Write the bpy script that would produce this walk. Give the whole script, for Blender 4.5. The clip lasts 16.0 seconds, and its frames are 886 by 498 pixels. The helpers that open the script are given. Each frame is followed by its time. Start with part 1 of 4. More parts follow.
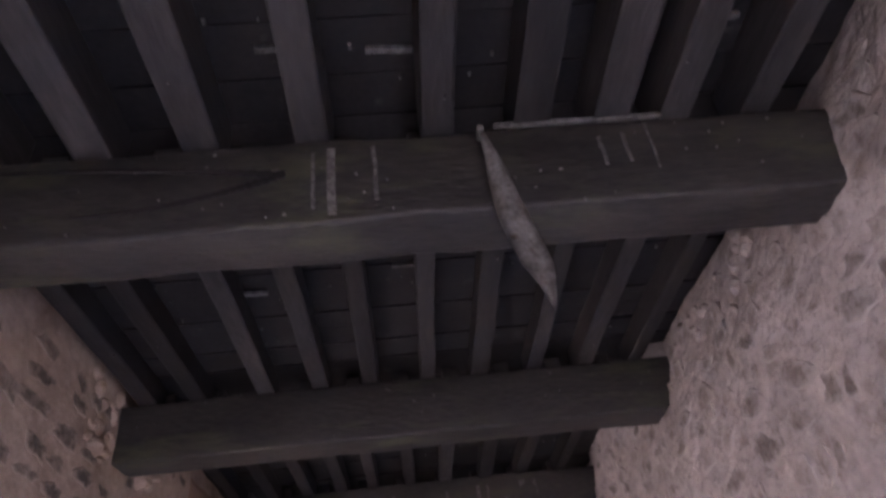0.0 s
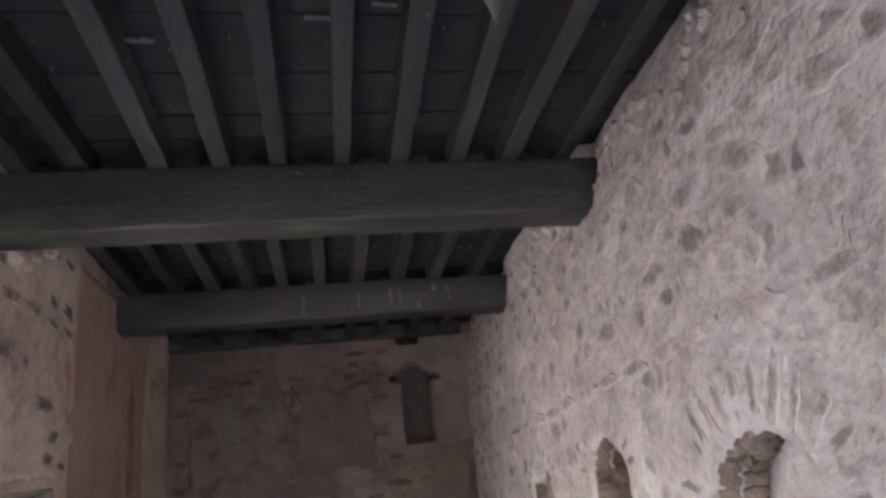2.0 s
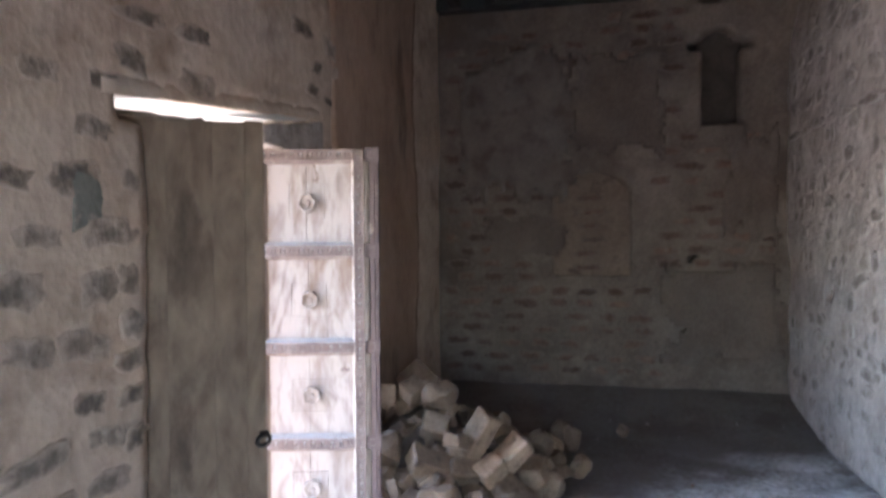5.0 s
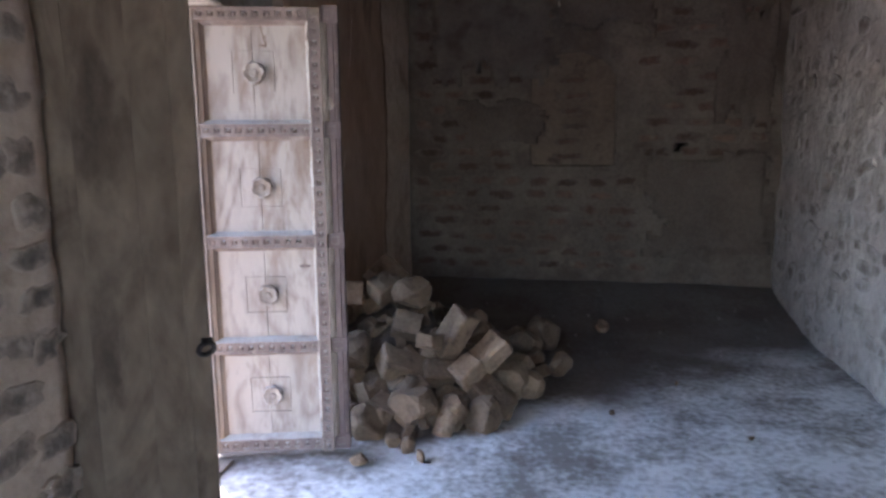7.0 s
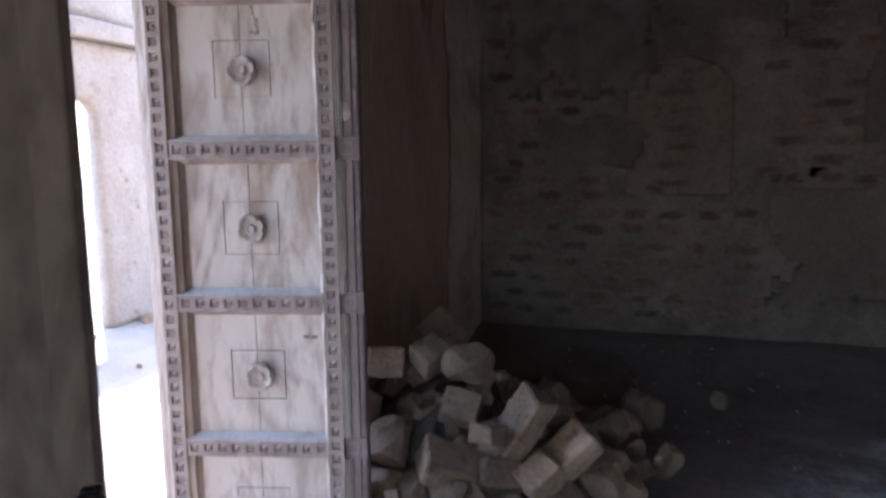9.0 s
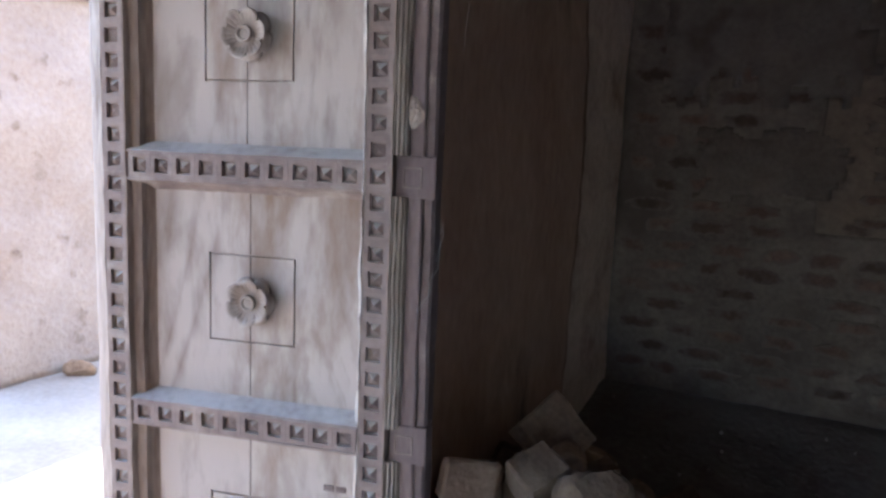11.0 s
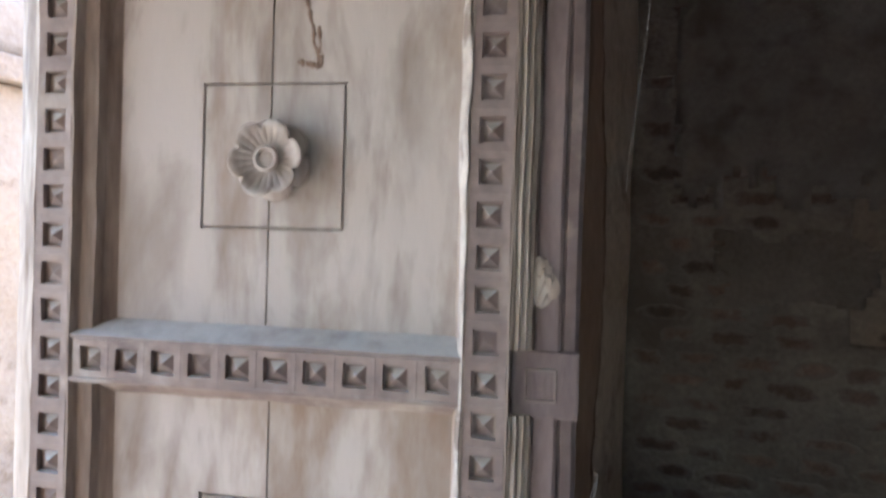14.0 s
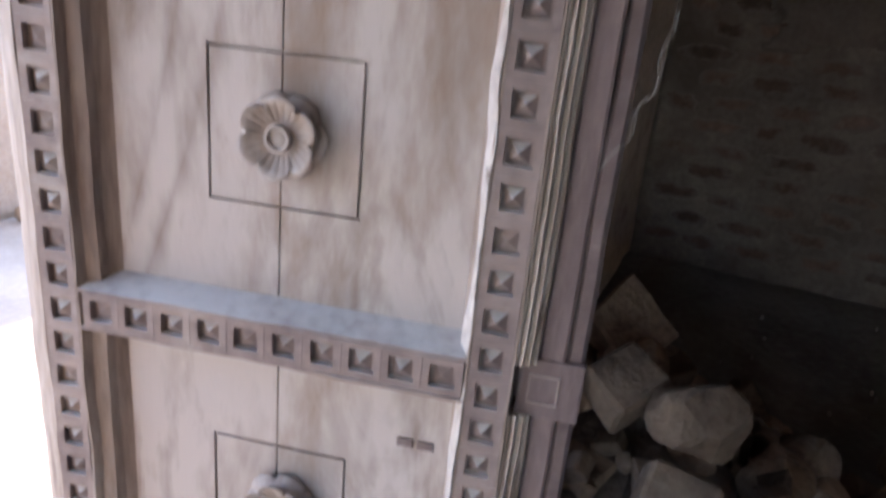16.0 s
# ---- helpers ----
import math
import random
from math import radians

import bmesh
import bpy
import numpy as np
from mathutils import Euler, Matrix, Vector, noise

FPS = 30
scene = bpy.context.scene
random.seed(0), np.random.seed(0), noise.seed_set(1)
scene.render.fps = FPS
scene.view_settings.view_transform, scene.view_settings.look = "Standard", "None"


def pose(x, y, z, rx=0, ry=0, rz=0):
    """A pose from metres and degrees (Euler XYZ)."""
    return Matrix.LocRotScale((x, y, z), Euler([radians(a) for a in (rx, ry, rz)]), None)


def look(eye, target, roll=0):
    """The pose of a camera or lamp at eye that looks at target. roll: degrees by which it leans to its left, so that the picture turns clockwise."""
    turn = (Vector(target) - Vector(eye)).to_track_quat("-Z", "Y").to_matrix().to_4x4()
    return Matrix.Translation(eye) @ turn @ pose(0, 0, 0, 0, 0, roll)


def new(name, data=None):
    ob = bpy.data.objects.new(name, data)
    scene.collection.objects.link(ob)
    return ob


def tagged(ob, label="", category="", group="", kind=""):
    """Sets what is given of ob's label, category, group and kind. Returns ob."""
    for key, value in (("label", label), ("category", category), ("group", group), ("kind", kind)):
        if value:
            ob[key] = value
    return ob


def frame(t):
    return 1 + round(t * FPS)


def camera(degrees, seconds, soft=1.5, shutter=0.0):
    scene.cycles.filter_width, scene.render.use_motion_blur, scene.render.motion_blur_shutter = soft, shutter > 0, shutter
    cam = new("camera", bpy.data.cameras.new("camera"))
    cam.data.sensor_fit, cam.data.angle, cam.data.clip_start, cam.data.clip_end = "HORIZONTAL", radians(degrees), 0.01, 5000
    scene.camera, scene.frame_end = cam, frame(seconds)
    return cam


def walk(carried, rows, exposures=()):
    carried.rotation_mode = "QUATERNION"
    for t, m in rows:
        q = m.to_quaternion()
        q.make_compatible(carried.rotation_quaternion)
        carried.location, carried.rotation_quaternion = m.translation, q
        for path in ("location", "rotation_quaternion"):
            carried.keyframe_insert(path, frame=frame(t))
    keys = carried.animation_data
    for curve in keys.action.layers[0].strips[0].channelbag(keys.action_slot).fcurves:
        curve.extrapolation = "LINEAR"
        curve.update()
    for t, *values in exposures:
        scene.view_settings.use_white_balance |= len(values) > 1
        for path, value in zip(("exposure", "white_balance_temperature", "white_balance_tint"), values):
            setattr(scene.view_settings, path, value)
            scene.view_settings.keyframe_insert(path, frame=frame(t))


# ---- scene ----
cam = camera(65.4, 16.0, soft=2.8, shutter=0.5)
PATH = [
    (0.0, (0.038, 0.142, 1.927), (0.184, 1.771, 3.077), -7.6),
    (0.5, (0.028, 0.194, 1.906), (0.217, 1.89, 2.948), -8.0),
    (1.0, (0.012, 0.25, 1.879), (0.301, 1.982, 2.836), -7.9),
    (1.5, (-0.002, 0.352, 1.85), (0.345, 2.139, 2.676), -7.3),
    (2.0, (0.062, 0.565, 1.841), (0.404, 2.404, 2.551), -6.6),
    (2.5, (0.136, 0.75, 1.833), (0.438, 2.628, 2.453), -7.0),
    (3.0, (0.078, 0.92, 1.757), (0.333, 2.857, 2.186), -6.2),
    (3.5, (-0.065, 1.081, 1.699), (0.109, 3.048, 2.015), -4.1),
    (4.0, (-0.13, 1.237, 1.662), (-0.158, 3.225, 1.877), -2.1),
    (4.5, (-0.104, 1.398, 1.664), (-0.462, 3.363, 1.785), -0.1),
    (5.0, (-0.047, 1.518, 1.587), (-0.495, 3.467, 1.543), -0.4),
    (5.2, (-0.03, 1.541, 1.563), (-0.501, 3.482, 1.449), -0.1),
    (7.3, (-0.161, 2.022, 1.481), (-0.513, 3.961, 1.136), -0.3),
    (7.5, (-0.162, 2.103, 1.461), (-0.527, 4.041, 1.128), -0.5),
    (8.0, (-0.15, 2.393, 1.46), (-0.699, 4.287, 1.123), -0.4),
    (8.5, (-0.197, 2.651, 1.487), (-0.794, 4.526, 1.13), -0.8),
    (9.0, (-0.245, 2.858, 1.481), (-0.845, 4.747, 1.212), -0.6),
    (9.2, (-0.264, 2.975, 1.483), (-0.948, 4.839, 1.244), -0.8),
    (11.5, (-0.676, 3.904, 1.577), (-1.61, 5.653, 1.312), 1.8),
    (12.0, (-0.777, 3.992, 1.608), (-1.716, 5.753, 1.477), 0.8),
    (12.5, (-0.892, 4.056, 1.646), (-1.794, 5.84, 1.699), 0.6),
    (13.0, (-0.946, 4.096, 1.658), (-1.761, 5.914, 1.845), 0.8),
    (13.5, (-0.965, 4.089, 1.684), (-1.75, 5.927, 1.776), 1.9),
    (14.0, (-0.974, 4.092, 1.66), (-1.786, 5.92, 1.631), 1.8),
    (14.5, (-0.99, 4.102, 1.604), (-1.806, 5.922, 1.452), 2.3),
    (15.0, (-1.003, 4.116, 1.55), (-1.803, 5.923, 1.242), 3.9),
    (15.5, (-1.014, 4.138, 1.477), (-1.794, 5.916, 0.996), 4.7),
    (16.0, (-1.018, 4.159, 1.407), (-1.787, 5.88, 0.737), 5.8),
]
EXPOSURES = [(0.0, 4.5, 6500, 37), (1.0, 4.73, 6300, 30), (2.0, 5.03, 6200, 19), (2.5, 5.28, 6150, 16), (3.5, 5.2, 6150, 18), (4.2, 5.12, 6150, 17), (5.0, 4.52, 6150, 15), (7.5, 3.75, 6000, 16), (9.0, 3.5, 5850, 15), (12.0, 3.55, 6100, 10), (13.0, 3.8, 6300, 6), (14.5, 3.75, 6300, 11), (16.0, 3.45, 6400, 17)]
walk(cam, [(t, look(eye, target, roll)) for t, eye, target, roll in PATH], EXPOSURES)

# ---- light ----
SUN_FROM = Vector((-0.5, 0.5, 1.2)).normalized()
world = bpy.data.worlds.new("sky")
scene.world = world
world.use_nodes = True
wn = world.node_tree.nodes
sky = wn.new("ShaderNodeTexSky")
sky.sky_type = "NISHITA"
sky.sun_disc = False
sky.sun_elevation = math.asin(SUN_FROM.z)
sky.sun_rotation = math.atan2(SUN_FROM.x, SUN_FROM.y)
world.node_tree.links.new(sky.outputs["Color"], wn["Background"].inputs["Color"])
wn["Background"].inputs["Strength"].default_value = 0.15
sun_data = bpy.data.lights.new("sun", "SUN")
sun_data.energy, sun_data.angle, sun_data.color = 2.4, radians(0.5), (1.0, 0.96, 0.90)
sun = new("sun", sun_data)
sun.matrix_world = look(SUN_FROM * 30, (0, 0, 0))


# ---- materials ----
def material(name, dark, light, scale=6.0, grain=60.0, rough=0.85, bump=0.3, stretch=(1, 1, 1), metal=0.0,
             spots=None, spot_scale=3.0, spot_low=0.55, spot_high=0.7, per_piece=0.0, bump_size=0.01, contrast=(0.35, 0.65), dust=None, distort=0.0, figure=0.0, figure_weight=0.45, figure_scale=1.0):
    """A mottled surface: two scales of noise between two colours, optional stains of a third, and fine relief."""
    m = bpy.data.materials.new(name)
    m.use_nodes = True
    nt = m.node_tree
    n, ln = nt.nodes, nt.links
    bsdf = n["Principled BSDF"]
    bsdf.inputs["Roughness"].default_value = rough
    bsdf.inputs["Metallic"].default_value = metal
    geo = n.new("ShaderNodeNewGeometry")
    mp = n.new("ShaderNodeMapping")
    mp.inputs["Scale"].default_value = stretch
    info = n.new("ShaderNodeObjectInfo")
    both = n.new("ShaderNodeMath")
    both.operation = "ADD"
    ln.new(info.outputs["Random"], both.inputs[0])
    ln.new(geo.outputs["Random Per Island"], both.inputs[1])
    one = n.new("ShaderNodeMath")
    one.operation = "FRACT"
    ln.new(both.outputs[0], one.inputs[0])
    off = n.new("ShaderNodeVectorMath")
    off.operation = "MULTIPLY_ADD"
    off.inputs[1].default_value = (0, 0, 0) if per_piece == 0 else (37.0, 37.0, 37.0)
    ln.new(one.outputs[0], off.inputs[0])
    ln.new(geo.outputs["Position"], off.inputs[2])
    ln.new(off.outputs[0], mp.inputs["Vector"])
    big = n.new("ShaderNodeTexNoise")
    big.inputs["Scale"].default_value = scale
    big.inputs["Detail"].default_value = 5
    big.inputs["Roughness"].default_value = 0.6
    big.inputs["Distortion"].default_value = distort
    fine = n.new("ShaderNodeTexNoise")
    fine.inputs["Scale"].default_value = grain
    fine.inputs["Detail"].default_value = 4
    for x in (big, fine):
        ln.new(mp.outputs["Vector"], x.inputs["Vector"])
    mix = n.new("ShaderNodeMath")
    mix.operation = "MULTIPLY_ADD"
    mix.inputs[1].default_value = 0.35
    half = n.new("ShaderNodeMath")
    half.operation = "MULTIPLY"
    half.inputs[1].default_value = 0.65
    ln.new(big.outputs["Fac"], half.inputs[0])
    ln.new(fine.outputs["Fac"], mix.inputs[0])
    ln.new(half.outputs[0], mix.inputs[2])
    if figure:
        # flowing wood figure: contour bands of a slow noise
        slow = n.new("ShaderNodeTexNoise")
        slow.inputs["Scale"].default_value = figure_scale
        slow.inputs["Detail"].default_value = 2.0
        slow.inputs["Roughness"].default_value = 0.4
        slow.inputs["Distortion"].default_value = 0.6
        ln.new(mp.outputs["Vector"], slow.inputs["Vector"])
        turns = n.new("ShaderNodeMath")
        turns.operation = "MULTIPLY"
        turns.inputs[1].default_value = figure
        ln.new(slow.outputs["Fac"], turns.inputs[0])
        band = n.new("ShaderNodeMath")
        band.operation = "SINE"
        ln.new(turns.outputs[0], band.inputs[0])
        line = n.new("ShaderNodeMath")
        line.operation = "ABSOLUTE"
        ln.new(band.outputs[0], line.inputs[0])
        soft_line = n.new("ShaderNodeMath")
        soft_line.operation = "POWER"
        soft_line.inputs[1].default_value = 0.9
        ln.new(line.outputs[0], soft_line.inputs[0])
        level = n.new("ShaderNodeMapRange")
        level.inputs["From Min"].default_value, level.inputs["From Max"].default_value = 0.0, 1.0
        level.inputs["To Min"].default_value, level.inputs["To Max"].default_value = 0.30, 0.60
        ln.new(soft_line.outputs[0], level.inputs["Value"])
        joined = n.new("ShaderNodeMix")
        fade = n.new("ShaderNodeTexNoise")
        fade.inputs["Scale"].default_value = 4.5
        fade.inputs["Detail"].default_value = 2.0
        ln.new(geo.outputs["Position"], fade.inputs["Vector"])
        faded = n.new("ShaderNodeMapRange")
        faded.inputs["From Min"].default_value, faded.inputs["From Max"].default_value = 0.40, 0.62
        faded.inputs["To Min"].default_value, faded.inputs["To Max"].default_value = 0.06 * figure_weight, figure_weight
        ln.new(fade.outputs["Fac"], faded.inputs["Value"])
        ln.new(faded.outputs["Result"], joined.inputs[0])
        ln.new(mix.outputs[0], joined.inputs[2])
        ln.new(level.outputs["Result"], joined.inputs[3])
        tone = joined.outputs[0]
    else:
        tone = mix.outputs[0]
    ramp = n.new("ShaderNodeValToRGB")
    ramp.color_ramp.elements[0].position, ramp.color_ramp.elements[1].position = contrast
    ramp.color_ramp.elements[0].color = (*dark, 1)
    ramp.color_ramp.elements[1].color = (*light, 1)
    ln.new(tone, ramp.inputs["Fac"])
    colour = ramp.outputs["Color"]
    if spots:
        st = n.new("ShaderNodeTexNoise")
        st.inputs["Scale"].default_value = spot_scale
        st.inputs["Detail"].default_value = 6
        st.inputs["Roughness"].default_value = 0.65
        ln.new(mp.outputs["Vector"], st.inputs["Vector"])
        sr = n.new("ShaderNodeMapRange")
        sr.inputs["From Min"].default_value = spot_low
        sr.inputs["From Max"].default_value = spot_high
        ln.new(st.outputs["Fac"], sr.inputs["Value"])
        mx = n.new("ShaderNodeMixRGB")
        mx.inputs["Color2"].default_value = (*spots, 1)
        ln.new(sr.outputs["Result"], mx.inputs["Fac"])
        ln.new(colour, mx.inputs["Color1"])
        colour = mx.outputs["Color"]
    if per_piece:
        hsv = n.new("ShaderNodeHueSaturation")
        vr = n.new("ShaderNodeMapRange")
        vr.inputs["To Min"].default_value = 1 - per_piece
        vr.inputs["To Max"].default_value = 1 + per_piece
        ln.new(one.outputs[0], vr.inputs["Value"])
        ln.new(vr.outputs["Result"], hsv.inputs["Value"])
        ln.new(colour, hsv.inputs["Color"])
        colour = hsv.outputs["Color"]
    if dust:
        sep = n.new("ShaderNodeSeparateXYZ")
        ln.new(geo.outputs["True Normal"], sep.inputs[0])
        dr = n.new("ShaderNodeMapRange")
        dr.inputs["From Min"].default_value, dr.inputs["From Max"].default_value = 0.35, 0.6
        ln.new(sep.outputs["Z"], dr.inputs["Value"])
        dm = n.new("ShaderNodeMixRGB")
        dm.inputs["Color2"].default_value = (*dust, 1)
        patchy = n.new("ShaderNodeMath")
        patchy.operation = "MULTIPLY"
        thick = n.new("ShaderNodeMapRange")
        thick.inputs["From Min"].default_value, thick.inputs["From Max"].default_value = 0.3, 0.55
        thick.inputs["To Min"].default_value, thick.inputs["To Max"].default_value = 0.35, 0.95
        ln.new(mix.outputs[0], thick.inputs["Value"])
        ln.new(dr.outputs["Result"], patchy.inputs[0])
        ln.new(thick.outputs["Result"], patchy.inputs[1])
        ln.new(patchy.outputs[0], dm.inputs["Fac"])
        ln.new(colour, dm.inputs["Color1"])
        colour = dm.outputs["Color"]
    ln.new(colour, bsdf.inputs["Base Color"])
    bp = n.new("ShaderNodeBump")
    bp.inputs["Strength"].default_value = bump
    bp.inputs["Distance"].default_value = bump_size
    ln.new(mix.outputs[0], bp.inputs["Height"])
    ln.new(bp.outputs["Normal"], bsdf.inputs["Normal"])
    return m


M_MORTAR = material("pale_lime_mortar", (0.35, 0.305, 0.275), (0.61, 0.56, 0.52), 4.0, 22, 0.95, 1.0, spots=(0.28, 0.23, 0.195), spot_scale=7.0, spot_low=0.56, spot_high=0.72, bump_size=0.045)
M_MORTAR_L = material("brown_lime_mortar", (0.40, 0.297, 0.218), (0.64, 0.505, 0.392), 2.5, 18, 0.95, 0.8, spots=(0.27, 0.178, 0.125), spot_scale=1.9, spot_low=0.53, spot_high=0.70, bump_size=0.03)
M_RED = material("reddish_mud_plaster", (0.275, 0.168, 0.113), (0.44, 0.30, 0.212), 2.0, 30, 0.95, 0.7, stretch=(1, 1, 0.4), spots=(0.165, 0.105, 0.073), spot_scale=2.0)
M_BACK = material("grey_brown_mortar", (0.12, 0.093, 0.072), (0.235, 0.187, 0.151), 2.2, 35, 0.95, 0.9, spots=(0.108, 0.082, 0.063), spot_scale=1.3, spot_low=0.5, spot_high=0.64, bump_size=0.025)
M_STONE = material("grey_fieldstone", (0.215, 0.178, 0.15), (0.43, 0.38, 0.34), 9.0, 40, 0.92, 1.0, spots=(0.49, 0.445, 0.41), spot_scale=8.0, spot_low=0.50, spot_high=0.64, per_piece=0.34, bump_size=0.025)
M_VOUSSOIR = material("grey_voussoir_stone", (0.19, 0.16, 0.138), (0.33, 0.29, 0.26), 12.0, 45, 0.92, 0.9, spots=(0.49, 0.445, 0.41), spot_scale=11.0, spot_low=0.53, spot_high=0.67, per_piece=0.25, bump_size=0.02)
M_EARTH = material("dry_rubble_earth", (0.085, 0.062, 0.046), (0.17, 0.13, 0.10), 14.0, 60, 0.95, 1.0, bump_size=0.02)
M_STONE_L = material("brown_fieldstone", (0.12, 0.094, 0.074), (0.26, 0.208, 0.167), 9.0, 40, 0.92, 0.9, spots=(0.42, 0.335, 0.265), spot_scale=9.0, spot_low=0.54, spot_high=0.68, per_piece=0.4, bump_size=0.02)
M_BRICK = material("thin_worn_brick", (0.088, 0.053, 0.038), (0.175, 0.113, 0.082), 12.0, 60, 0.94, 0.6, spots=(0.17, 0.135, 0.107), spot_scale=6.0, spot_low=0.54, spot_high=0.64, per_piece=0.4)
M_RUBBLE = material("broken_stone", (0.15, 0.098, 0.063), (0.285, 0.20, 0.134), 6.0, 50, 0.92, 1.0, spots=(0.10, 0.07, 0.047), spot_scale=9.0, spot_low=0.54, spot_high=0.70, per_piece=0.32, bump_size=0.02)
M_FLOOR = material("dusty_earth_floor", (0.27, 0.245, 0.225), (0.76, 0.75, 0.74), 1.7, 26, 0.92, 0.6, spots=(0.17, 0.135, 0.11), spot_scale=1.9, spot_low=0.56, spot_high=0.7, bump_size=0.025, contrast=(0.40, 0.57))
M_BEAM = material("sooty_timber", (0.014, 0.0132, 0.0122), (0.054, 0.049, 0.042), 4.0, 50, 0.6, 0.8, stretch=(0.3, 1, 1), spots=(0.062, 0.066, 0.038), spot_scale=6.0, spot_low=0.54, spot_high=0.68, bump_size=0.02)
M_JOIST = material("dark_joist_timber", (0.016, 0.0152, 0.0150), (0.050, 0.046, 0.043), 5.0, 50, 0.65, 0.7, stretch=(1, 0.2, 1), per_piece=0.45, spots=(0.018, 0.016, 0.0145), spot_scale=3.0, spot_low=0.5, spot_high=0.62)
M_BOARD = material("black_ceiling_board", (0.009, 0.0083, 0.0078), (0.026, 0.0235, 0.0215), 4.0, 40, 0.85, 0.5, spots=(0.06, 0.054, 0.048), spot_scale=8.0, spot_low=0.64, spot_high=0.75)
M_DOOR = material("weathered_teak", (0.165, 0.114, 0.086), (0.45, 0.40, 0.365), 2.4, 22, 0.72, 0.3, stretch=(2.3, 2.3, 0.7), spots=(0.225, 0.152, 0.108), spot_scale=2.6, spot_low=0.54, spot_high=0.71, distort=3.2, figure=34.0, figure_weight=0.6, figure_scale=0.9, contrast=(0.27, 0.53))
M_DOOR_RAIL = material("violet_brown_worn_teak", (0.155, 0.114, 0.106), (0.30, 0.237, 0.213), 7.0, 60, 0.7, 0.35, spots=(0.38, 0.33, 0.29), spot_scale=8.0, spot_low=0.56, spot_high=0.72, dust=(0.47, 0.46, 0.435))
M_DOOR_DARK = material("dark_violet_teak", (0.105, 0.075, 0.071), (0.19, 0.143, 0.133), 7.0, 60, 0.75, 0.35, spots=(0.29, 0.24, 0.21), spot_scale=7.0, spot_low=0.6, spot_high=0.72)
M_PLANK = material("old_brown_plank", (0.115, 0.078, 0.052), (0.245, 0.18, 0.127), 2.4, 14, 0.85, 0.6, stretch=(1.7, 1.7, 0.7), spots=(0.078, 0.053, 0.036), spot_scale=2.2, spot_low=0.53, spot_high=0.66, distort=2.4, figure=30.0, figure_weight=0.2, figure_scale=0.7, per_piece=0.05)
M_GROUND = material("sunlit_dust", (0.23, 0.198, 0.16), (0.34, 0.295, 0.245), 1.5, 30, 0.95, 0.5)
M_OUTER = material("pink_sandstone", (0.23, 0.185, 0.152), (0.325, 0.28, 0.242), 1.4, 26, 0.93, 1.0, spots=(0.15, 0.108, 0.083), spot_scale=6.5, spot_low=0.59, spot_high=0.72, bump_size=0.04)
# Paler than plain stone, to carry bounced sunlight on the soffit in its colour.
M_SOFFIT = material("bounce_lit_lintel", (0.50, 0.50, 0.49), (0.63, 0.63, 0.62), 4.0, 40, 0.9, 0.4)
M_RAG = material("dirty_cobweb_rag", (0.13, 0.12, 0.108), (0.42, 0.41, 0.385), 14.0, 60, 0.95, 0.5, spots=(0.11, 0.068, 0.045), spot_scale=9.0, spot_low=0.57, spot_high=0.66)
M_IRON = material("rusty_iron", (0.02, 0.017, 0.015), (0.06, 0.05, 0.045), 20.0, 90, 0.6, 0.4, metal=0.6)
M_STREAK = material("lime_drip", (0.055, 0.053, 0.048), (0.19, 0.185, 0.175), 30.0, 120, 0.9, 0.3)
M_STILE = material("brown_worn_teak", (0.155, 0.11, 0.086), (0.36, 0.292, 0.245), 5.0, 50, 0.72, 0.35, stretch=(2.5, 2.5, 0.4), spots=(0.46, 0.41, 0.36), spot_scale=4.0, spot_low=0.54, spot_high=0.7, distort=1.0)
M_INFILL = material("old_niche_plaster", (0.14, 0.10, 0.074), (0.25, 0.187, 0.141), 3.0, 35, 0.95, 0.9, spots=(0.11, 0.08, 0.06), spot_scale=6.0, spot_low=0.52, spot_high=0.66)
M_LIP = material("chewed_pale_wood", (0.30, 0.26, 0.235), (0.56, 0.52, 0.48), 9.0, 60, 0.8, 0.6, spots=(0.2, 0.16, 0.14), spot_scale=12.0, spot_low=0.56, spot_high=0.64)
M_BATTEN = material("worn_violet_teak", (0.125, 0.091, 0.088), (0.225, 0.172, 0.162), 6.0, 60, 0.75, 0.35, stretch=(2.0, 2.0, 0.5), spots=(0.30, 0.25, 0.22), spot_scale=6.0, spot_low=0.6, spot_high=0.74)
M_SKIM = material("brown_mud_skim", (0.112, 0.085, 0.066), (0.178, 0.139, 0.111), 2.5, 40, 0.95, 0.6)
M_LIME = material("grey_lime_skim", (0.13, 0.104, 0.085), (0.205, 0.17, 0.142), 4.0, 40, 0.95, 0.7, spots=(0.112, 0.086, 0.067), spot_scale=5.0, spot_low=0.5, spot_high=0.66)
M_PALE_JAMB = material("pale_rubble_infill", (0.185, 0.145, 0.115), (0.35, 0.295, 0.25), 6.0, 30, 0.95, 0.9, spots=(0.14, 0.105, 0.083), spot_scale=5.0, spot_low=0.52, spot_high=0.66, bump_size=0.025)
M_MOULD = material("pale_worn_moulding", (0.24, 0.195, 0.16), (0.47, 0.415, 0.36), 6.0, 60, 0.75, 0.4, stretch=(2.0, 2.0, 0.4), spots=(0.17, 0.125, 0.105), spot_scale=7.0, spot_low=0.57, spot_high=0.68)
M_GREEN = material("green_grey_stone", (0.125, 0.122, 0.10), (0.22, 0.215, 0.18), 9.0, 50, 0.9, 0.5, spots=(0.36, 0.30, 0.25), spot_scale=12.0, spot_low=0.55, spot_high=0.66)
M_JAMB = material("brown_brick_rubble", (0.115, 0.083, 0.062), (0.25, 0.19, 0.15), 9.0, 45, 0.95, 0.9, per_piece=0.35, bump_size=0.02)
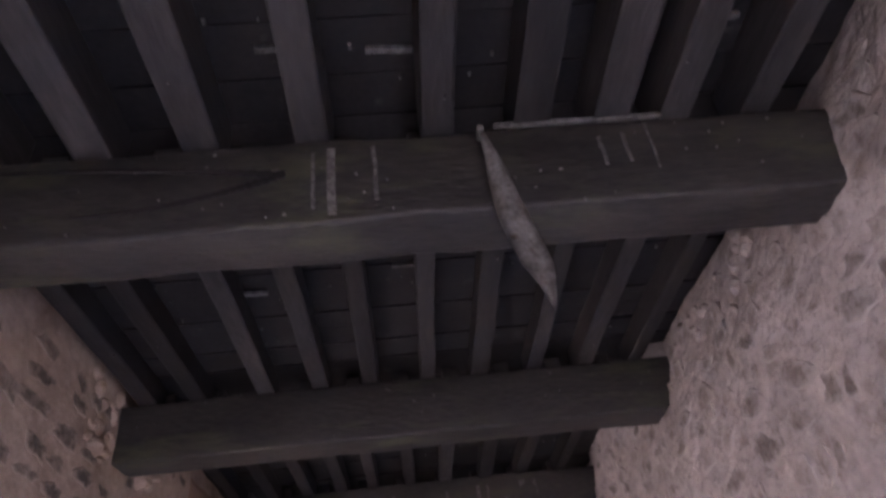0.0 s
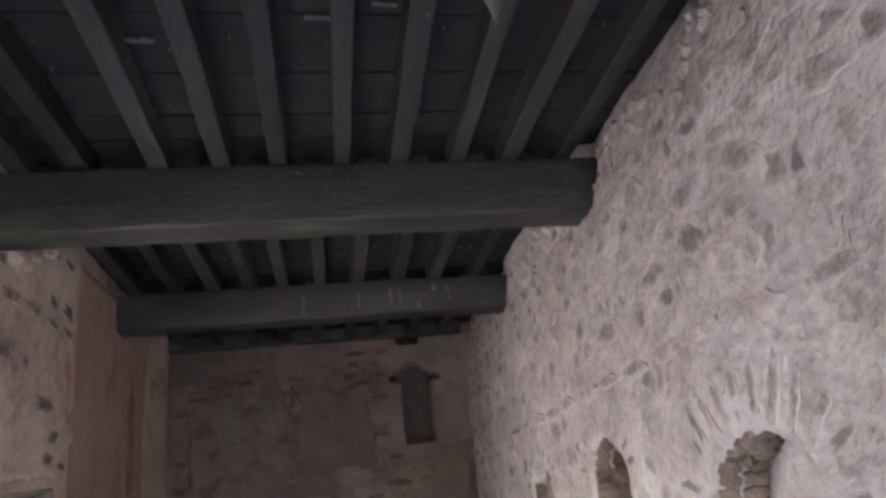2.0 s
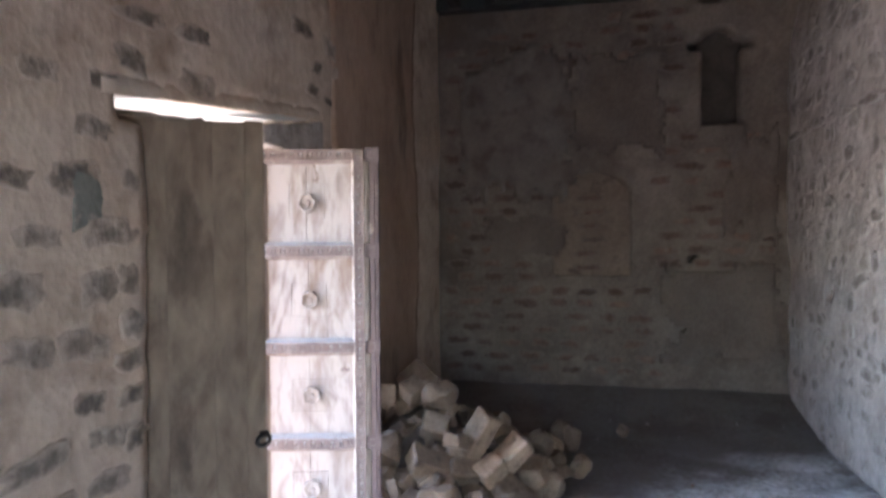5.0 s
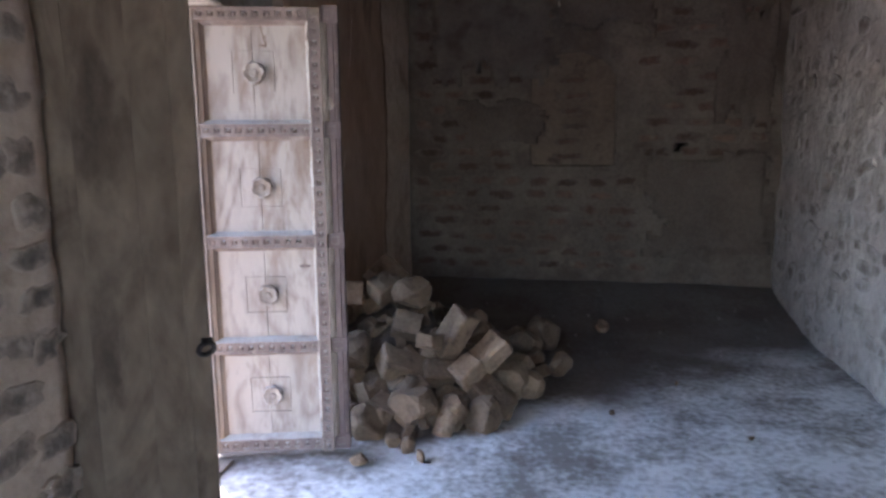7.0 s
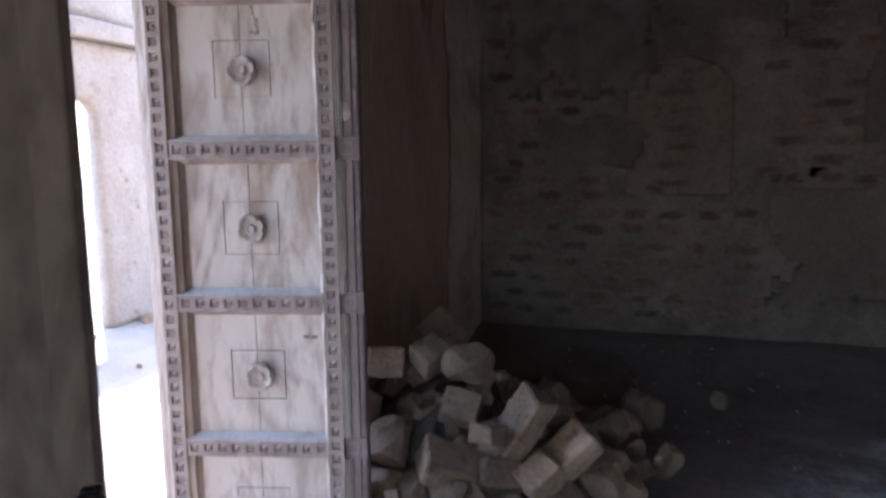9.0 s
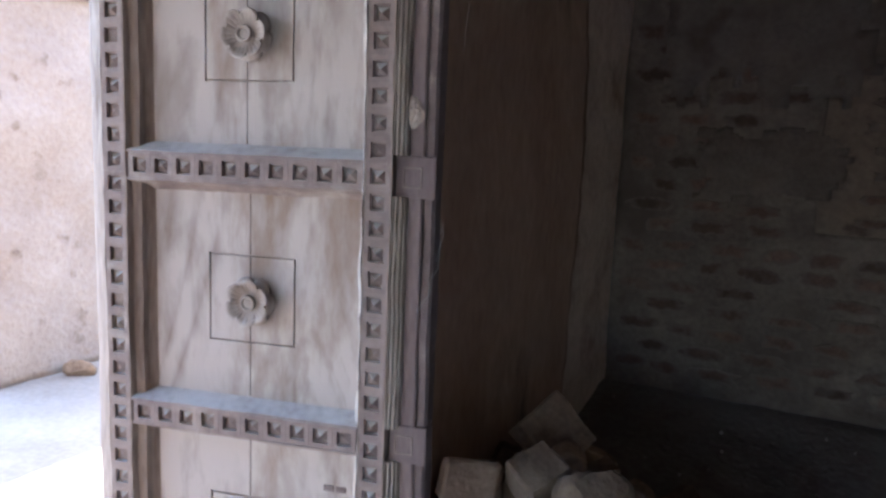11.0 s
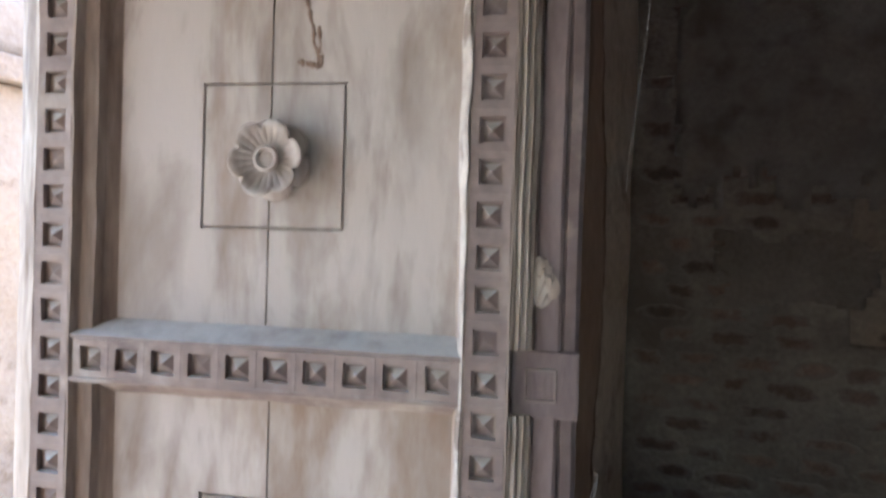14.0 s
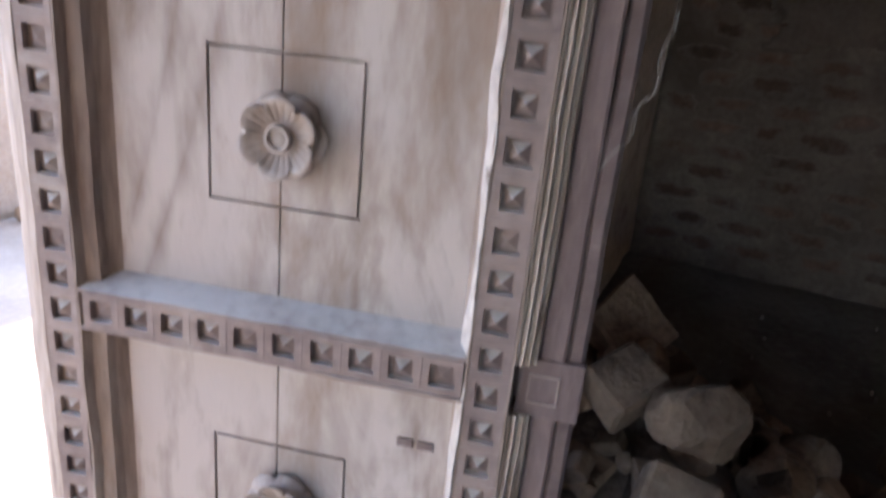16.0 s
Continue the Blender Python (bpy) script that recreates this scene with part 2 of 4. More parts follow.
M_THREAD = material("pale_fibre", (0.3, 0.29, 0.27), (0.42, 0.41, 0.39), 20.0, 90, 0.9, 0.1)
# Darker than the rest of the back wall; for its core and hollow.
M_HOLLOW = material("dark_hollow", (0.05, 0.04, 0.03), (0.09, 0.07, 0.055), 8.0, 50, 0.95, 0.5)


M_TRAIL = material("dried_mud_trail", (0.15, 0.10, 0.075), (0.25, 0.175, 0.135), 40.0, 120, 0.95, 0.6)


def floor_shade(m):
    """Shade painted brown into the floor's back corner; the pale dust ends raggedly there."""
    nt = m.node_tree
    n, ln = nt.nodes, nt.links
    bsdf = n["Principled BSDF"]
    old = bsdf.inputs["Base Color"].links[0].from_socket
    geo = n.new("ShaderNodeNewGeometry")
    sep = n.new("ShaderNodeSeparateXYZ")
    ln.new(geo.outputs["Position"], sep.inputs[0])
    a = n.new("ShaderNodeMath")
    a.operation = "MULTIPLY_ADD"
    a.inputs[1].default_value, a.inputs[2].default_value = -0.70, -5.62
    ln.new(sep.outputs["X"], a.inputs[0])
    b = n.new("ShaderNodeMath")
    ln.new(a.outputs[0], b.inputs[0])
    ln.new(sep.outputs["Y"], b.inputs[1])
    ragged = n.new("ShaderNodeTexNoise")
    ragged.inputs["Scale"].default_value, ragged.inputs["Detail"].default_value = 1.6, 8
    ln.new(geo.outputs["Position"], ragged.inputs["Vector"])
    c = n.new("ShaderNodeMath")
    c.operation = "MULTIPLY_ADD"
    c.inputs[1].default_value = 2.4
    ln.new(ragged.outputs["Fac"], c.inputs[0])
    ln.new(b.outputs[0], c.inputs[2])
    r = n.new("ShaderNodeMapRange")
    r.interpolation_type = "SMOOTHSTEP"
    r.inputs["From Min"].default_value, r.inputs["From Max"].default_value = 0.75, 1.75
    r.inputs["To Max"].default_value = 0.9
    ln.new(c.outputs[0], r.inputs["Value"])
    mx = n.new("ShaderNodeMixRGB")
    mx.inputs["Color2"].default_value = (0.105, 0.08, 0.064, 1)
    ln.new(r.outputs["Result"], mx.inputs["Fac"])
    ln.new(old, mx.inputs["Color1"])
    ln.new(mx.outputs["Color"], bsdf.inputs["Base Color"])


floor_shade(M_FLOOR)


def smeared_edges(m, mortar):
    """Mortar smeared raggedly over the rim of each stone; the mesh attribute "rim" is 1 at the edge and 0 in the middle."""
    nt = m.node_tree
    n, ln = nt.nodes, nt.links
    bsdf = n["Principled BSDF"]
    old = bsdf.inputs["Base Color"].links[0].from_socket
    rim = n.new("ShaderNodeAttribute")
    rim.attribute_name = "rim"
    geo = n.new("ShaderNodeNewGeometry")
    ragged = n.new("ShaderNodeTexNoise")
    ragged.inputs["Scale"].default_value, ragged.inputs["Detail"].default_value = 22.0, 5
    ln.new(geo.outputs["Position"], ragged.inputs["Vector"])
    total = n.new("ShaderNodeMath")
    total.operation = "MULTIPLY_ADD"
    total.inputs[1].default_value = 1.3
    ln.new(ragged.outputs["Fac"], total.inputs[0])
    ln.new(rim.outputs["Fac"], total.inputs[2])
    r = n.new("ShaderNodeMapRange")
    r.interpolation_type = "SMOOTHSTEP"
    r.inputs["From Min"].default_value, r.inputs["From Max"].default_value = 0.94, 1.54
    r.inputs["To Max"].default_value = 0.95
    ln.new(total.outputs[0], r.inputs["Value"])
    mx = n.new("ShaderNodeMixRGB")
    mx.inputs["Color2"].default_value = (*mortar, 1)
    ln.new(r.outputs["Result"], mx.inputs["Fac"])
    ln.new(old, mx.inputs["Color1"])
    ln.new(mx.outputs["Color"], bsdf.inputs["Base Color"])


smeared_edges(M_STONE, (0.49, 0.445, 0.41))
smeared_edges(M_VOUSSOIR, (0.49, 0.445, 0.41))
smeared_edges(M_STONE_L, (0.425, 0.33, 0.255))
smeared_edges(M_BRICK, (0.165, 0.13, 0.104))


# ---- mesh helpers ----
def part(name, bm, mat, parent=None, label=""):
    me = bpy.data.meshes.new(name)
    bm.to_mesh(me)
    bm.free()
    me.materials.append(mat)
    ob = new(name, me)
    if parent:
        ob.parent = parent
    if label:
        tagged(ob, label)
    return ob


def piece(name, me, parent, m):
    ob = new(name, me)
    ob.parent = parent
    ob.matrix_basis = m
    return ob


def mesh_of(name, bm, mat):
    me = bpy.data.meshes.new(name)
    bm.to_mesh(me)
    bm.free()
    me.materials.append(mat)
    return me


def add_box(bm, x0, x1, y0, y1, z0, z1, bevel=0.0, rough=0.0, cuts=0, seed=0, m=None):
    b = bmesh.new()
    bmesh.ops.create_cube(b, size=1)
    for v in b.verts:
        v.co = Vector((x0 + (v.co.x + 0.5) * (x1 - x0), y0 + (v.co.y + 0.5) * (y1 - y0), z0 + (v.co.z + 0.5) * (z1 - z0)))
    if bevel:
        bmesh.ops.bevel(b, geom=b.edges[:], offset=bevel, segments=2, affect="EDGES", profile=0.6)
    if cuts:
        long = max(x1 - x0, y1 - y0, z1 - z0)
        es = [e for e in b.edges if e.calc_length() > long * 0.5]
        bmesh.ops.subdivide_edges(b, edges=es, cuts=cuts, use_grid_fill=True)
    if rough:
        for v in b.verts:
            v.co += rough * Vector(noise.noise_vector(v.co * 3.1 + Vector((seed * 7.3, seed, 0)))) + 0.4 * rough * Vector(noise.noise_vector(v.co * 13 + Vector((seed, 0, 3))))
    if m:
        b.transform(m)
    me = bpy.data.meshes.new("tmp")
    b.to_mesh(me)
    b.free()
    bm.from_mesh(me)
    bpy.data.meshes.remove(me)


def box(*a, **k):
    bm = bmesh.new()
    add_box(bm, *a, **k)
    return bm


def swell(u, v, seed, rough):
    """How far the uneven face of a wall lies behind its plane."""
    q = Vector((u, v, seed * 5.0))
    return rough * (noise.noise(q * 1.3) * 1.4 + noise.noise(q * 4.5) * 0.7 + noise.noise(q * 14) * 0.35)


def wall_grid(place, width, height, thick, holes=(), step=0.05, rough=0.012, seed=0):
    """A thick wall: its room face is an uneven grid, holes(u, v) go right through it. place(u, v, d) gives the world place, d into the wall."""
    nu, nv = round(width / step), round(height / step)
    us = [i * width / nu for i in range(nu + 1)]
    vs = [j * height / nv for j in range(nv + 1)]
    solid = [[not any(h((us[i] + us[i + 1]) / 2, (vs[j] + vs[j + 1]) / 2) for h in holes) for j in range(nv)] for i in range(nu)]
    verts, faces, index = [], [], {}

    def inside(u, v):
        return any(h(u, v) for h in holes)

    def snap(i, j):
        """Moves a corner on the rim of a hole on to the hole's true edge."""
        near_ = [(a, b) for a in (i - 1, i) for b in (j - 1, j) if 0 <= a < nu and 0 <= b < nv]
        gaps = [c for c in near_ if not solid[c[0]][c[1]]]
        if not gaps or len(gaps) == len(near_):
            return us[i], vs[j]
        du = sum(us[a] + us[a + 1] for a, _ in gaps) / (2 * len(gaps)) - us[i]
        dv = sum(vs[b] + vs[b + 1] for _, b in gaps) / (2 * len(gaps)) - vs[j]
        way = 1 if not inside(us[i], vs[j]) else -1
        for k in range(13):
            u, v = us[i] + way * du * k / 8, vs[j] + way * dv * k / 8
            if inside(u, v) == (way > 0):
                return u, v
        return us[i], vs[j]

    def vert(i, j, d):
        key = (i, j, d)
        if key not in index:
            u, v = snap(i, j)
            q = Vector((u, v, seed * 5.0))
            e = 0.0
            if d == 0:
                e = swell(u, v, seed, rough)
            j2 = noise.noise_vector(q * 9) * (step * 0.25)
            edge = i in (0, nu) or j in (0, nv)
            index[key] = len(verts)
            verts.append(place(u + (0 if edge else j2.x), v + (0 if edge else j2.y), thick if d else e))
        return index[key]

    for i in range(nu):
        for j in range(nv):
            if not solid[i][j]:
                continue
            faces.append((vert(i, j, 0), vert(i + 1, j, 0), vert(i + 1, j + 1, 0), vert(i, j + 1, 0)))
            faces.append((vert(i, j, 1), vert(i, j + 1, 1), vert(i + 1, j + 1, 1), vert(i + 1, j, 1)))
            for di, dj, a, b in ((-1, 0, (0, 0), (0, 1)), (1, 0, (1, 1), (1, 0)), (0, -1, (1, 0), (0, 0)), (0, 1, (0, 1), (1, 1))):
                x, y = i + di, j + dj
                if not (0 <= x < nu and 0 <= y < nv) or not solid[x][y]:
                    p, q = (i + a[0], j + a[1]), (i + b[0], j + b[1])
                    faces.append((vert(*p, 0), vert(*p, 1), vert(*q, 1), vert(*q, 0)))
    me = bpy.data.meshes.new("wall")
    me.from_pydata([tuple(v) for v in verts], [], faces)
    bm = bmesh.new()
    bm.from_mesh(me)
    bpy.data.meshes.remove(me)
    bmesh.ops.recalc_face_normals(bm, faces=bm.faces[:])
    for f in bm.faces:
        f.smooth = True
    return bm


# ---- plan ----
LEFT, RIGHT, BACK, FRONT = -1.6, 1.56, 8.1, -1.1
TOP = 4.05
Y0 = FRONT
DOOR_Y0, DOOR_Y1 = 3.63, 5.2


# out-of-view arch added in the left wall beside the walk's start, letting in light
def unseen_arch(u, v):
    return arch(1.55 - Y0, 2.3 - Y0, -0.1, 1.8, 0.35)(u, v)


def rect(u0, u1, v0, v1):
    return lambda u, v: u0 < u < u1 and v0 < v < v1


def arch(u0, u1, v0, v1, rise, lean=0.0):
    """An opening with a rounded head."""
    def inside(u, v):
        c, h = (u0 + u1) / 2, (u1 - u0) / 2
        if not u0 < u < u1 or v < v0:
            return False
        return v < v1 - rise + rise * math.sqrt(max(0.0, 1 - ((u - c) / h) ** 2))
    return inside


def soffit_height(y):
    return 2.06 + 0.18 * (y - 3.5) / 1.7


# left wall: a room-side skin and two deeper layers that leave rebates for the door leaves
left = part("wall_left", wall_grid(lambda u, v, d: Vector((LEFT - d, Y0 + u, v)), BACK + 0.5 - Y0, TOP, 0.10,
            [lambda u, v: (DOOR_Y0 if v < 1.97 else 3.50) < Y0 + u < DOOR_Y1 and v < soffit_height(Y0 + u) + 0.06, unseen_arch], 0.04, 0.016, 1), M_MORTAR_L)
tagged(left, "brown lime-mortared rubble wall with a low doorway", "wall", kind="structure")
mid = part("wall_left_core", wall_grid(lambda u, v, d: Vector((LEFT - 0.102 - d, Y0 + u, v)), BACK + 0.5 - Y0, TOP, 0.138,
           [lambda u, v: 3.46 < Y0 + u < DOOR_Y1 and v < soffit_height(Y0 + u) + 0.06, unseen_arch], 0.06, 0.0, 1), M_MORTAR_L)
tagged(mid, "rubble core of the doorway wall", "wall", kind="structure")
outer = part("wall_left_outside", wall_grid(lambda u, v, d: Vector((LEFT - 0.242 - d, Y0 + u, v)), BACK + 0.5 - Y0, TOP, 0.36,
             [lambda u, v: 3.46 < Y0 + u < 5.24 and v < soffit_height(Y0 + u) + 0.06, unseen_arch], 0.06, 0.0, 1), M_MORTAR_L)
tagged(outer, "outer rubble layer with the doorway jambs", "wall", kind="structure")
lintel_bm = bmesh.new()
rows = []
for k in range(13):
    y = 3.465 + 1.73 * k / 12
    z = soffit_height(y) + 0.006 * noise.noise(Vector((y * 5, 0, 0)))
    rows.append([lintel_bm.verts.new(p) for p in ((-1.625, y, z), (-2.19, y, z + 0.01), (-2.19, y, z + 0.05), (-1.625, y, z + 0.05))])
for k in range(12):
    for i in range(4):
        lintel_bm.faces.new((rows[k][i], rows[k][(i + 1) % 4], rows[k + 1][(i + 1) % 4], rows[k + 1][i]))
lintel_bm.faces.new(rows[0])
lintel_bm.faces.new(rows[-1])
bmesh.ops.recalc_face_normals(lintel_bm, faces=lintel_bm.faces[:])
lintel = part("lintel", lintel_bm, M_SOFFIT)
face_bm = bmesh.new()
rows = []
for k in range(25):
    y = 3.44 + 1.80 * k / 24
    z = soffit_height(y) + 0.012 * noise.noise(Vector((y * 6, 3, 0))) - 0.004
    x = -1.594 + 0.006 * noise.noise(Vector((y * 7, 9, 0)))
    rows.append([face_bm.verts.new(p) for p in ((x, y, z), (-1.64, y, z + 0.002), (-1.64, y, z + 0.085), (x - 0.025, y, z + 0.085))])
for k in range(24):
    for i in range(4):
        face_bm.faces.new((rows[k][i], rows[k][(i + 1) % 4], rows[k + 1][(i + 1) % 4], rows[k + 1][i])).smooth = True
face_bm.faces.new(rows[0])
face_bm.faces.new(rows[-1])
bmesh.ops.recalc_face_normals(face_bm, faces=face_bm.faces[:])
part("lintel_face", face_bm, M_MORTAR_L, lintel, "brown mortar face of the lintel")
tagged(lintel, "stone lintel over the doorway, paled for bounced sunlight", "lintel", kind="structure")
reveal = part("door_reveal", box(-2.19, -1.64, 5.17, 5.235, 0.0, 2.2, bevel=0.01, rough=0.012, cuts=10, seed=6), M_MORTAR_L)
tagged(reveal, "brown plastered side of the doorway", "wall", kind="structure")
# mud plaster that stands proud beyond the doorway
plaster = part("wall_left_plaster", wall_grid(lambda u, v, d: Vector((LEFT + 0.03 - d, 5.34 + u, v)), 1.82, 3.7, 0.06, (), 0.05, 0.02, 7), M_RED)
tagged(plaster, "streaked reddish mud plaster on the wall", "wall", kind="structure")
# right wall, with three arched recesses that stop at its core
def lean(y):
    """How far the head of the right wall falls back, by its place along the room."""
    return 0.26 if y < 4.1 else 0.09 if y < 6.2 else 0.2


RECESS = [arch(2.62 - Y0, 3.34 - Y0, 0.75, 2.0, 0.3), arch(4.13 - Y0, 4.66 - Y0, 0.98, 2.14, 0.2), arch(5.49 - Y0, 6.0 - Y0, 1.07, 2.12, 0.2),
          rect(6.95 - Y0, 7.12 - Y0, 1.08, 1.17), rect(7.33 - Y0, 7.45 - Y0, 1.8, 1.9)]
right = part("wall_right", wall_grid(lambda u, v, d: Vector((RIGHT + d + lean(Y0 + u) * max(0.0, v - 3.25), Y0 + u, v)), BACK + 0.5 - Y0, TOP, 0.24, RECESS, 0.03, 0.024, 2), M_MORTAR)
tagged(right, "pale lime-mortared fieldstone wall with arched recesses", "wall", kind="structure")
# rough brown backing on the far side of each recess, under its brick courses
for y_far, z0, z1 in ((3.34, 0.75, 1.87), (4.66, 0.98, 2.03)):
    part("recess_lining", box(RIGHT + 0.01, RIGHT + 0.236, y_far - 0.014, y_far - 0.001, z0, z1, bevel=0.004, rough=0.006, cuts=9, seed=y_far), M_JAMB, right, "rough brown lining of the recess")
part("recess_lining", box(RIGHT + 0.012, RIGHT + 0.088, 5.985, 6.0, 1.19, 1.97, bevel=0.004, rough=0.006, cuts=9, seed=6.0), M_PALE_JAMB, right, "rough pale lining of the recess")
part("recess_infill", wall_grid(lambda u, v, d: Vector((RIGHT + 0.09 + d, 5.44 + u, 1.19 + v)), 0.62, 1.02, 0.14, (), 0.04, 0.02, 31), M_PALE_JAMB, right, "pale rubble filling of the far recess")
core = part("wall_right_core", box(RIGHT + 0.24, RIGHT + 0.6, Y0, BACK + 0.5, 0, TOP), M_MORTAR)
tagged(core, "pale plastered back of the wall recesses", "wall", kind="structure")
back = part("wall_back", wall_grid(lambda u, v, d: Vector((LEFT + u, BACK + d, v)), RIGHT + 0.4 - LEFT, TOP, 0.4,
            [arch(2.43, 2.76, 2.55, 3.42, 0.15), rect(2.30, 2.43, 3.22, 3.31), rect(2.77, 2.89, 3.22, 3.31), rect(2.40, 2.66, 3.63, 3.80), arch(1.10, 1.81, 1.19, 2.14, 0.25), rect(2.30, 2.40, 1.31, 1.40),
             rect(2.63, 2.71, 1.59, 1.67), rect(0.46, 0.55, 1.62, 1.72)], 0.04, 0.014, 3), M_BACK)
tagged(back, "dim brown brick wall with a niche and hollows", "wall", kind="structure")
back_core = part("wall_back_core", box(LEFT, RIGHT + 0.4, BACK + 0.402, BACK + 0.6, 0, TOP), M_HOLLOW)
tagged(back_core, "dark core of the back wall", "wall", kind="structure")
front = part("wall_front", wall_grid(lambda u, v, d: Vector((LEFT + u, FRONT - d, v)), RIGHT - LEFT, TOP, 0.5,
             [arch(1.0, 2.95, -0.1, 2.5, 0.6)], 0.08, 0.012, 4), M_MORTAR)
tagged(front, "plain rubble front wall with an archway", "wall", kind="structure")

# floor, rising to the back in trodden earth
def floor_mesh():
    bm = bmesh.new()
    nx, ny = 54, 140
    x0, x1, y0, y1 = -2.15, RIGHT + 0.3, FRONT - 0.5, BACK + 0.3
    grid = []
    for i in range(nx + 1):
        row = []
        for j in range(ny + 1):
            x, y = x0 + (x1 - x0) * i / nx, y0 + (y1 - y0) * j / ny
            p = Vector((x, y, 0))
            rise = max(0.0, y - 6.9)
            z = 0.012 * noise.noise(p * 1.7) + 0.008 * noise.noise(p * 6) + 0.16 * min(1.0, rise / 1.1) ** 1.5
            row.append(bm.verts.new((x, y, z - 0.005)))
        grid.append(row)
    for i in range(nx):
        for j in range(ny):
            bm.faces.new((grid[i][j], grid[i + 1][j], grid[i + 1][j + 1], grid[i][j + 1])).smooth = True
    return bm


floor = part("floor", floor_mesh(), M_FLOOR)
tagged(floor, "uneven dusty earth floor scattered with grit", "floor", kind="structure")

ground_bm = bmesh.new()
bmesh.ops.create_grid(ground_bm, x_segments=60, y_segments=60, size=300)
for v in ground_bm.verts:
    v.co.z = -0.06
ground = part("ground", ground_bm, M_GROUND)
tagged(ground, "bright sunlit dusty ground outside", "ground", kind="structure")

# ceiling boards
def ceiling_mesh():
    bm = bmesh.new()
    y = FRONT - 0.3
    while y < BACK + 0.4:
        w = random.uniform(0.16, 0.24)
        z = 3.845 + random.uniform(0, 0.012)
        add_box(bm, LEFT - 0.3, RIGHT + 0.3, y, y + w - 0.008, z, z + 0.04, rough=0.006, cuts=6, seed=y)
        y += w
    add_box(bm, LEFT - 0.56, RIGHT + 0.62, FRONT - 0.5, BACK + 0.62, 4.055, 4.2)
    return bm


ceiling = part("ceiling", ceiling_mesh(), M_BOARD)
tagged(ceiling, "soot-black plank ceiling", "ceiling", kind="structure")


# ---- beams and joists ----
def beam(name, y0, y1, z0, z1, seed, label):
    ob = part(name, box(LEFT - 0.2, RIGHT + 0.22, y0, y1, z0, z1, bevel=0.018, rough=0.012, cuts=14, seed=seed), M_BEAM)
    for p in ob.data.polygons:
        p.use_smooth = True
    return tagged(ob, label, "beam", "ceiling beams")


B1 = beam("ceiling_beam", 1.85, 2.08, 3.27, 3.62, 1, "thick soot-black timber ceiling beam hung with a rag")
B2 = beam("ceiling_beam", 3.98, 4.23, 3.36, 3.70, 2, "thick mossy black timber ceiling beam")
B3 = beam("ceiling_beam", 6.10, 6.33, 3.43, 3.72, 3, "thick soot-black timber ceiling beam with pale streaks")
PLATE = part("wall_plate", box(LEFT + 0.02, RIGHT - 0.02, BACK - 0.14, BACK - 0.005, 3.70, 3.84, bevel=0.012, rough=0.01, cuts=12, seed=5), M_BEAM)
tagged(PLATE, "dark timber wall plate along the brick wall", "beam")


JOIST_BAYS = (
    (-1.3, 1.98, 3.63, 0.125, (-1.31, -0.94, -0.56, -0.19, 0.21, 0.55, 0.82, 1.08, 1.38)),
    (2.06, 4.12, 3.70, 0.10, (-1.46, -1.185, -0.77, -0.456, -0.139, 0.177, 0.495, 0.83, 1.165, 1.47)),
    (4.18, 6.24, 3.71, 0.10, (-1.42, -1.12, -0.84, -0.56, -0.27, 0.02, 0.34, 0.66, 1.0, 1.33)),
    (6.28, 8.06, 3.72, 0.10, (-1.4, -1.05, -0.72, -0.38, -0.05, 0.3, 0.62, 0.95, 1.3)),
)


def joists():
    for y0, y1, zb, w0, xs in JOIST_BAYS:
        for x in xs:
            w = w0 * random.uniform(0.88, 1.12)
            ob = part("ceiling_joist", box(-w / 2, w / 2, 0, y1 - y0, 0, 3.848 - zb, bevel=0.01, rough=0.008, cuts=8, seed=x * 3 + y0), M_JOIST)
            ob.matrix_basis = pose(x, y0, zb, 0, 0, random.uniform(-0.5, 0.5))
            tagged(ob, "dark squared timber ceiling joist", "joist", "ceiling joists")


joists()


# pale drips and flecks on the beams
def streaks(ob, y, rows_):
    for x, z0, z1, w in rows_:
        part("lime_streak", box(x - w / 2, x + w / 2, y - 0.001, y + 0.006, z0, z1, bevel=0.001, rough=0.007, cuts=9, seed=x), M_STREAK, ob, "pale lime drip")


streaks(B1, 1.845, [(-0.2, 3.33, 3.57, 0.012), (-0.14, 3.30, 3.58, 0.028), (0.0, 3.34, 3.58, 0.014), (0.78, 3.42, 3.55, 0.012), (0.86, 3.43, 3.56, 0.012), (0.95, 3.40, 3.6, 0.008)])
streaks(B3, 6.095, [(-0.12, 3.46, 3.62, 0.02), (0.33, 3.5, 3.62, 0.018), (0.6, 3.5, 3.64, 0.03), (0.68, 3.5, 3.64, 0.012), (0.98, 3.5, 3.65, 0.05), (1.08, 3.5, 3.65, 0.03), (0.83, 3.46, 3.52, 0.03)])


def scarf(x0, z0, x1, z1, bow, seed):
    """A dark open joint that runs in a slow curve over the front of the first beam."""
    bm = bmesh.new()
    n = 26
    for k in range(n):
        a, b = k / n, (k + 1) / n
        za, zb = (z0 + (z1 - z0) * q + bow * math.sin(math.pi * q) for q in (a, b))
        t_ = 0.003 + 0.004 * a + 0.002 * noise.noise(Vector((a * 9, seed, 0)))
        add_box(bm, x0 + (x1 - x0) * a, x0 + (x1 - x0) * b, 1.838, 1.846, min(za, zb) - t_, max(za, zb) + t_)
    part("scarf_joint", bm, M_BOARD, B1, "dark open scarf joint")


scarf(-1.5, 3.565, -0.29, 3.475, 0.028, 1.0)
scarf(-0.95, 3.355, -0.29, 3.475, -0.03, 2.0)


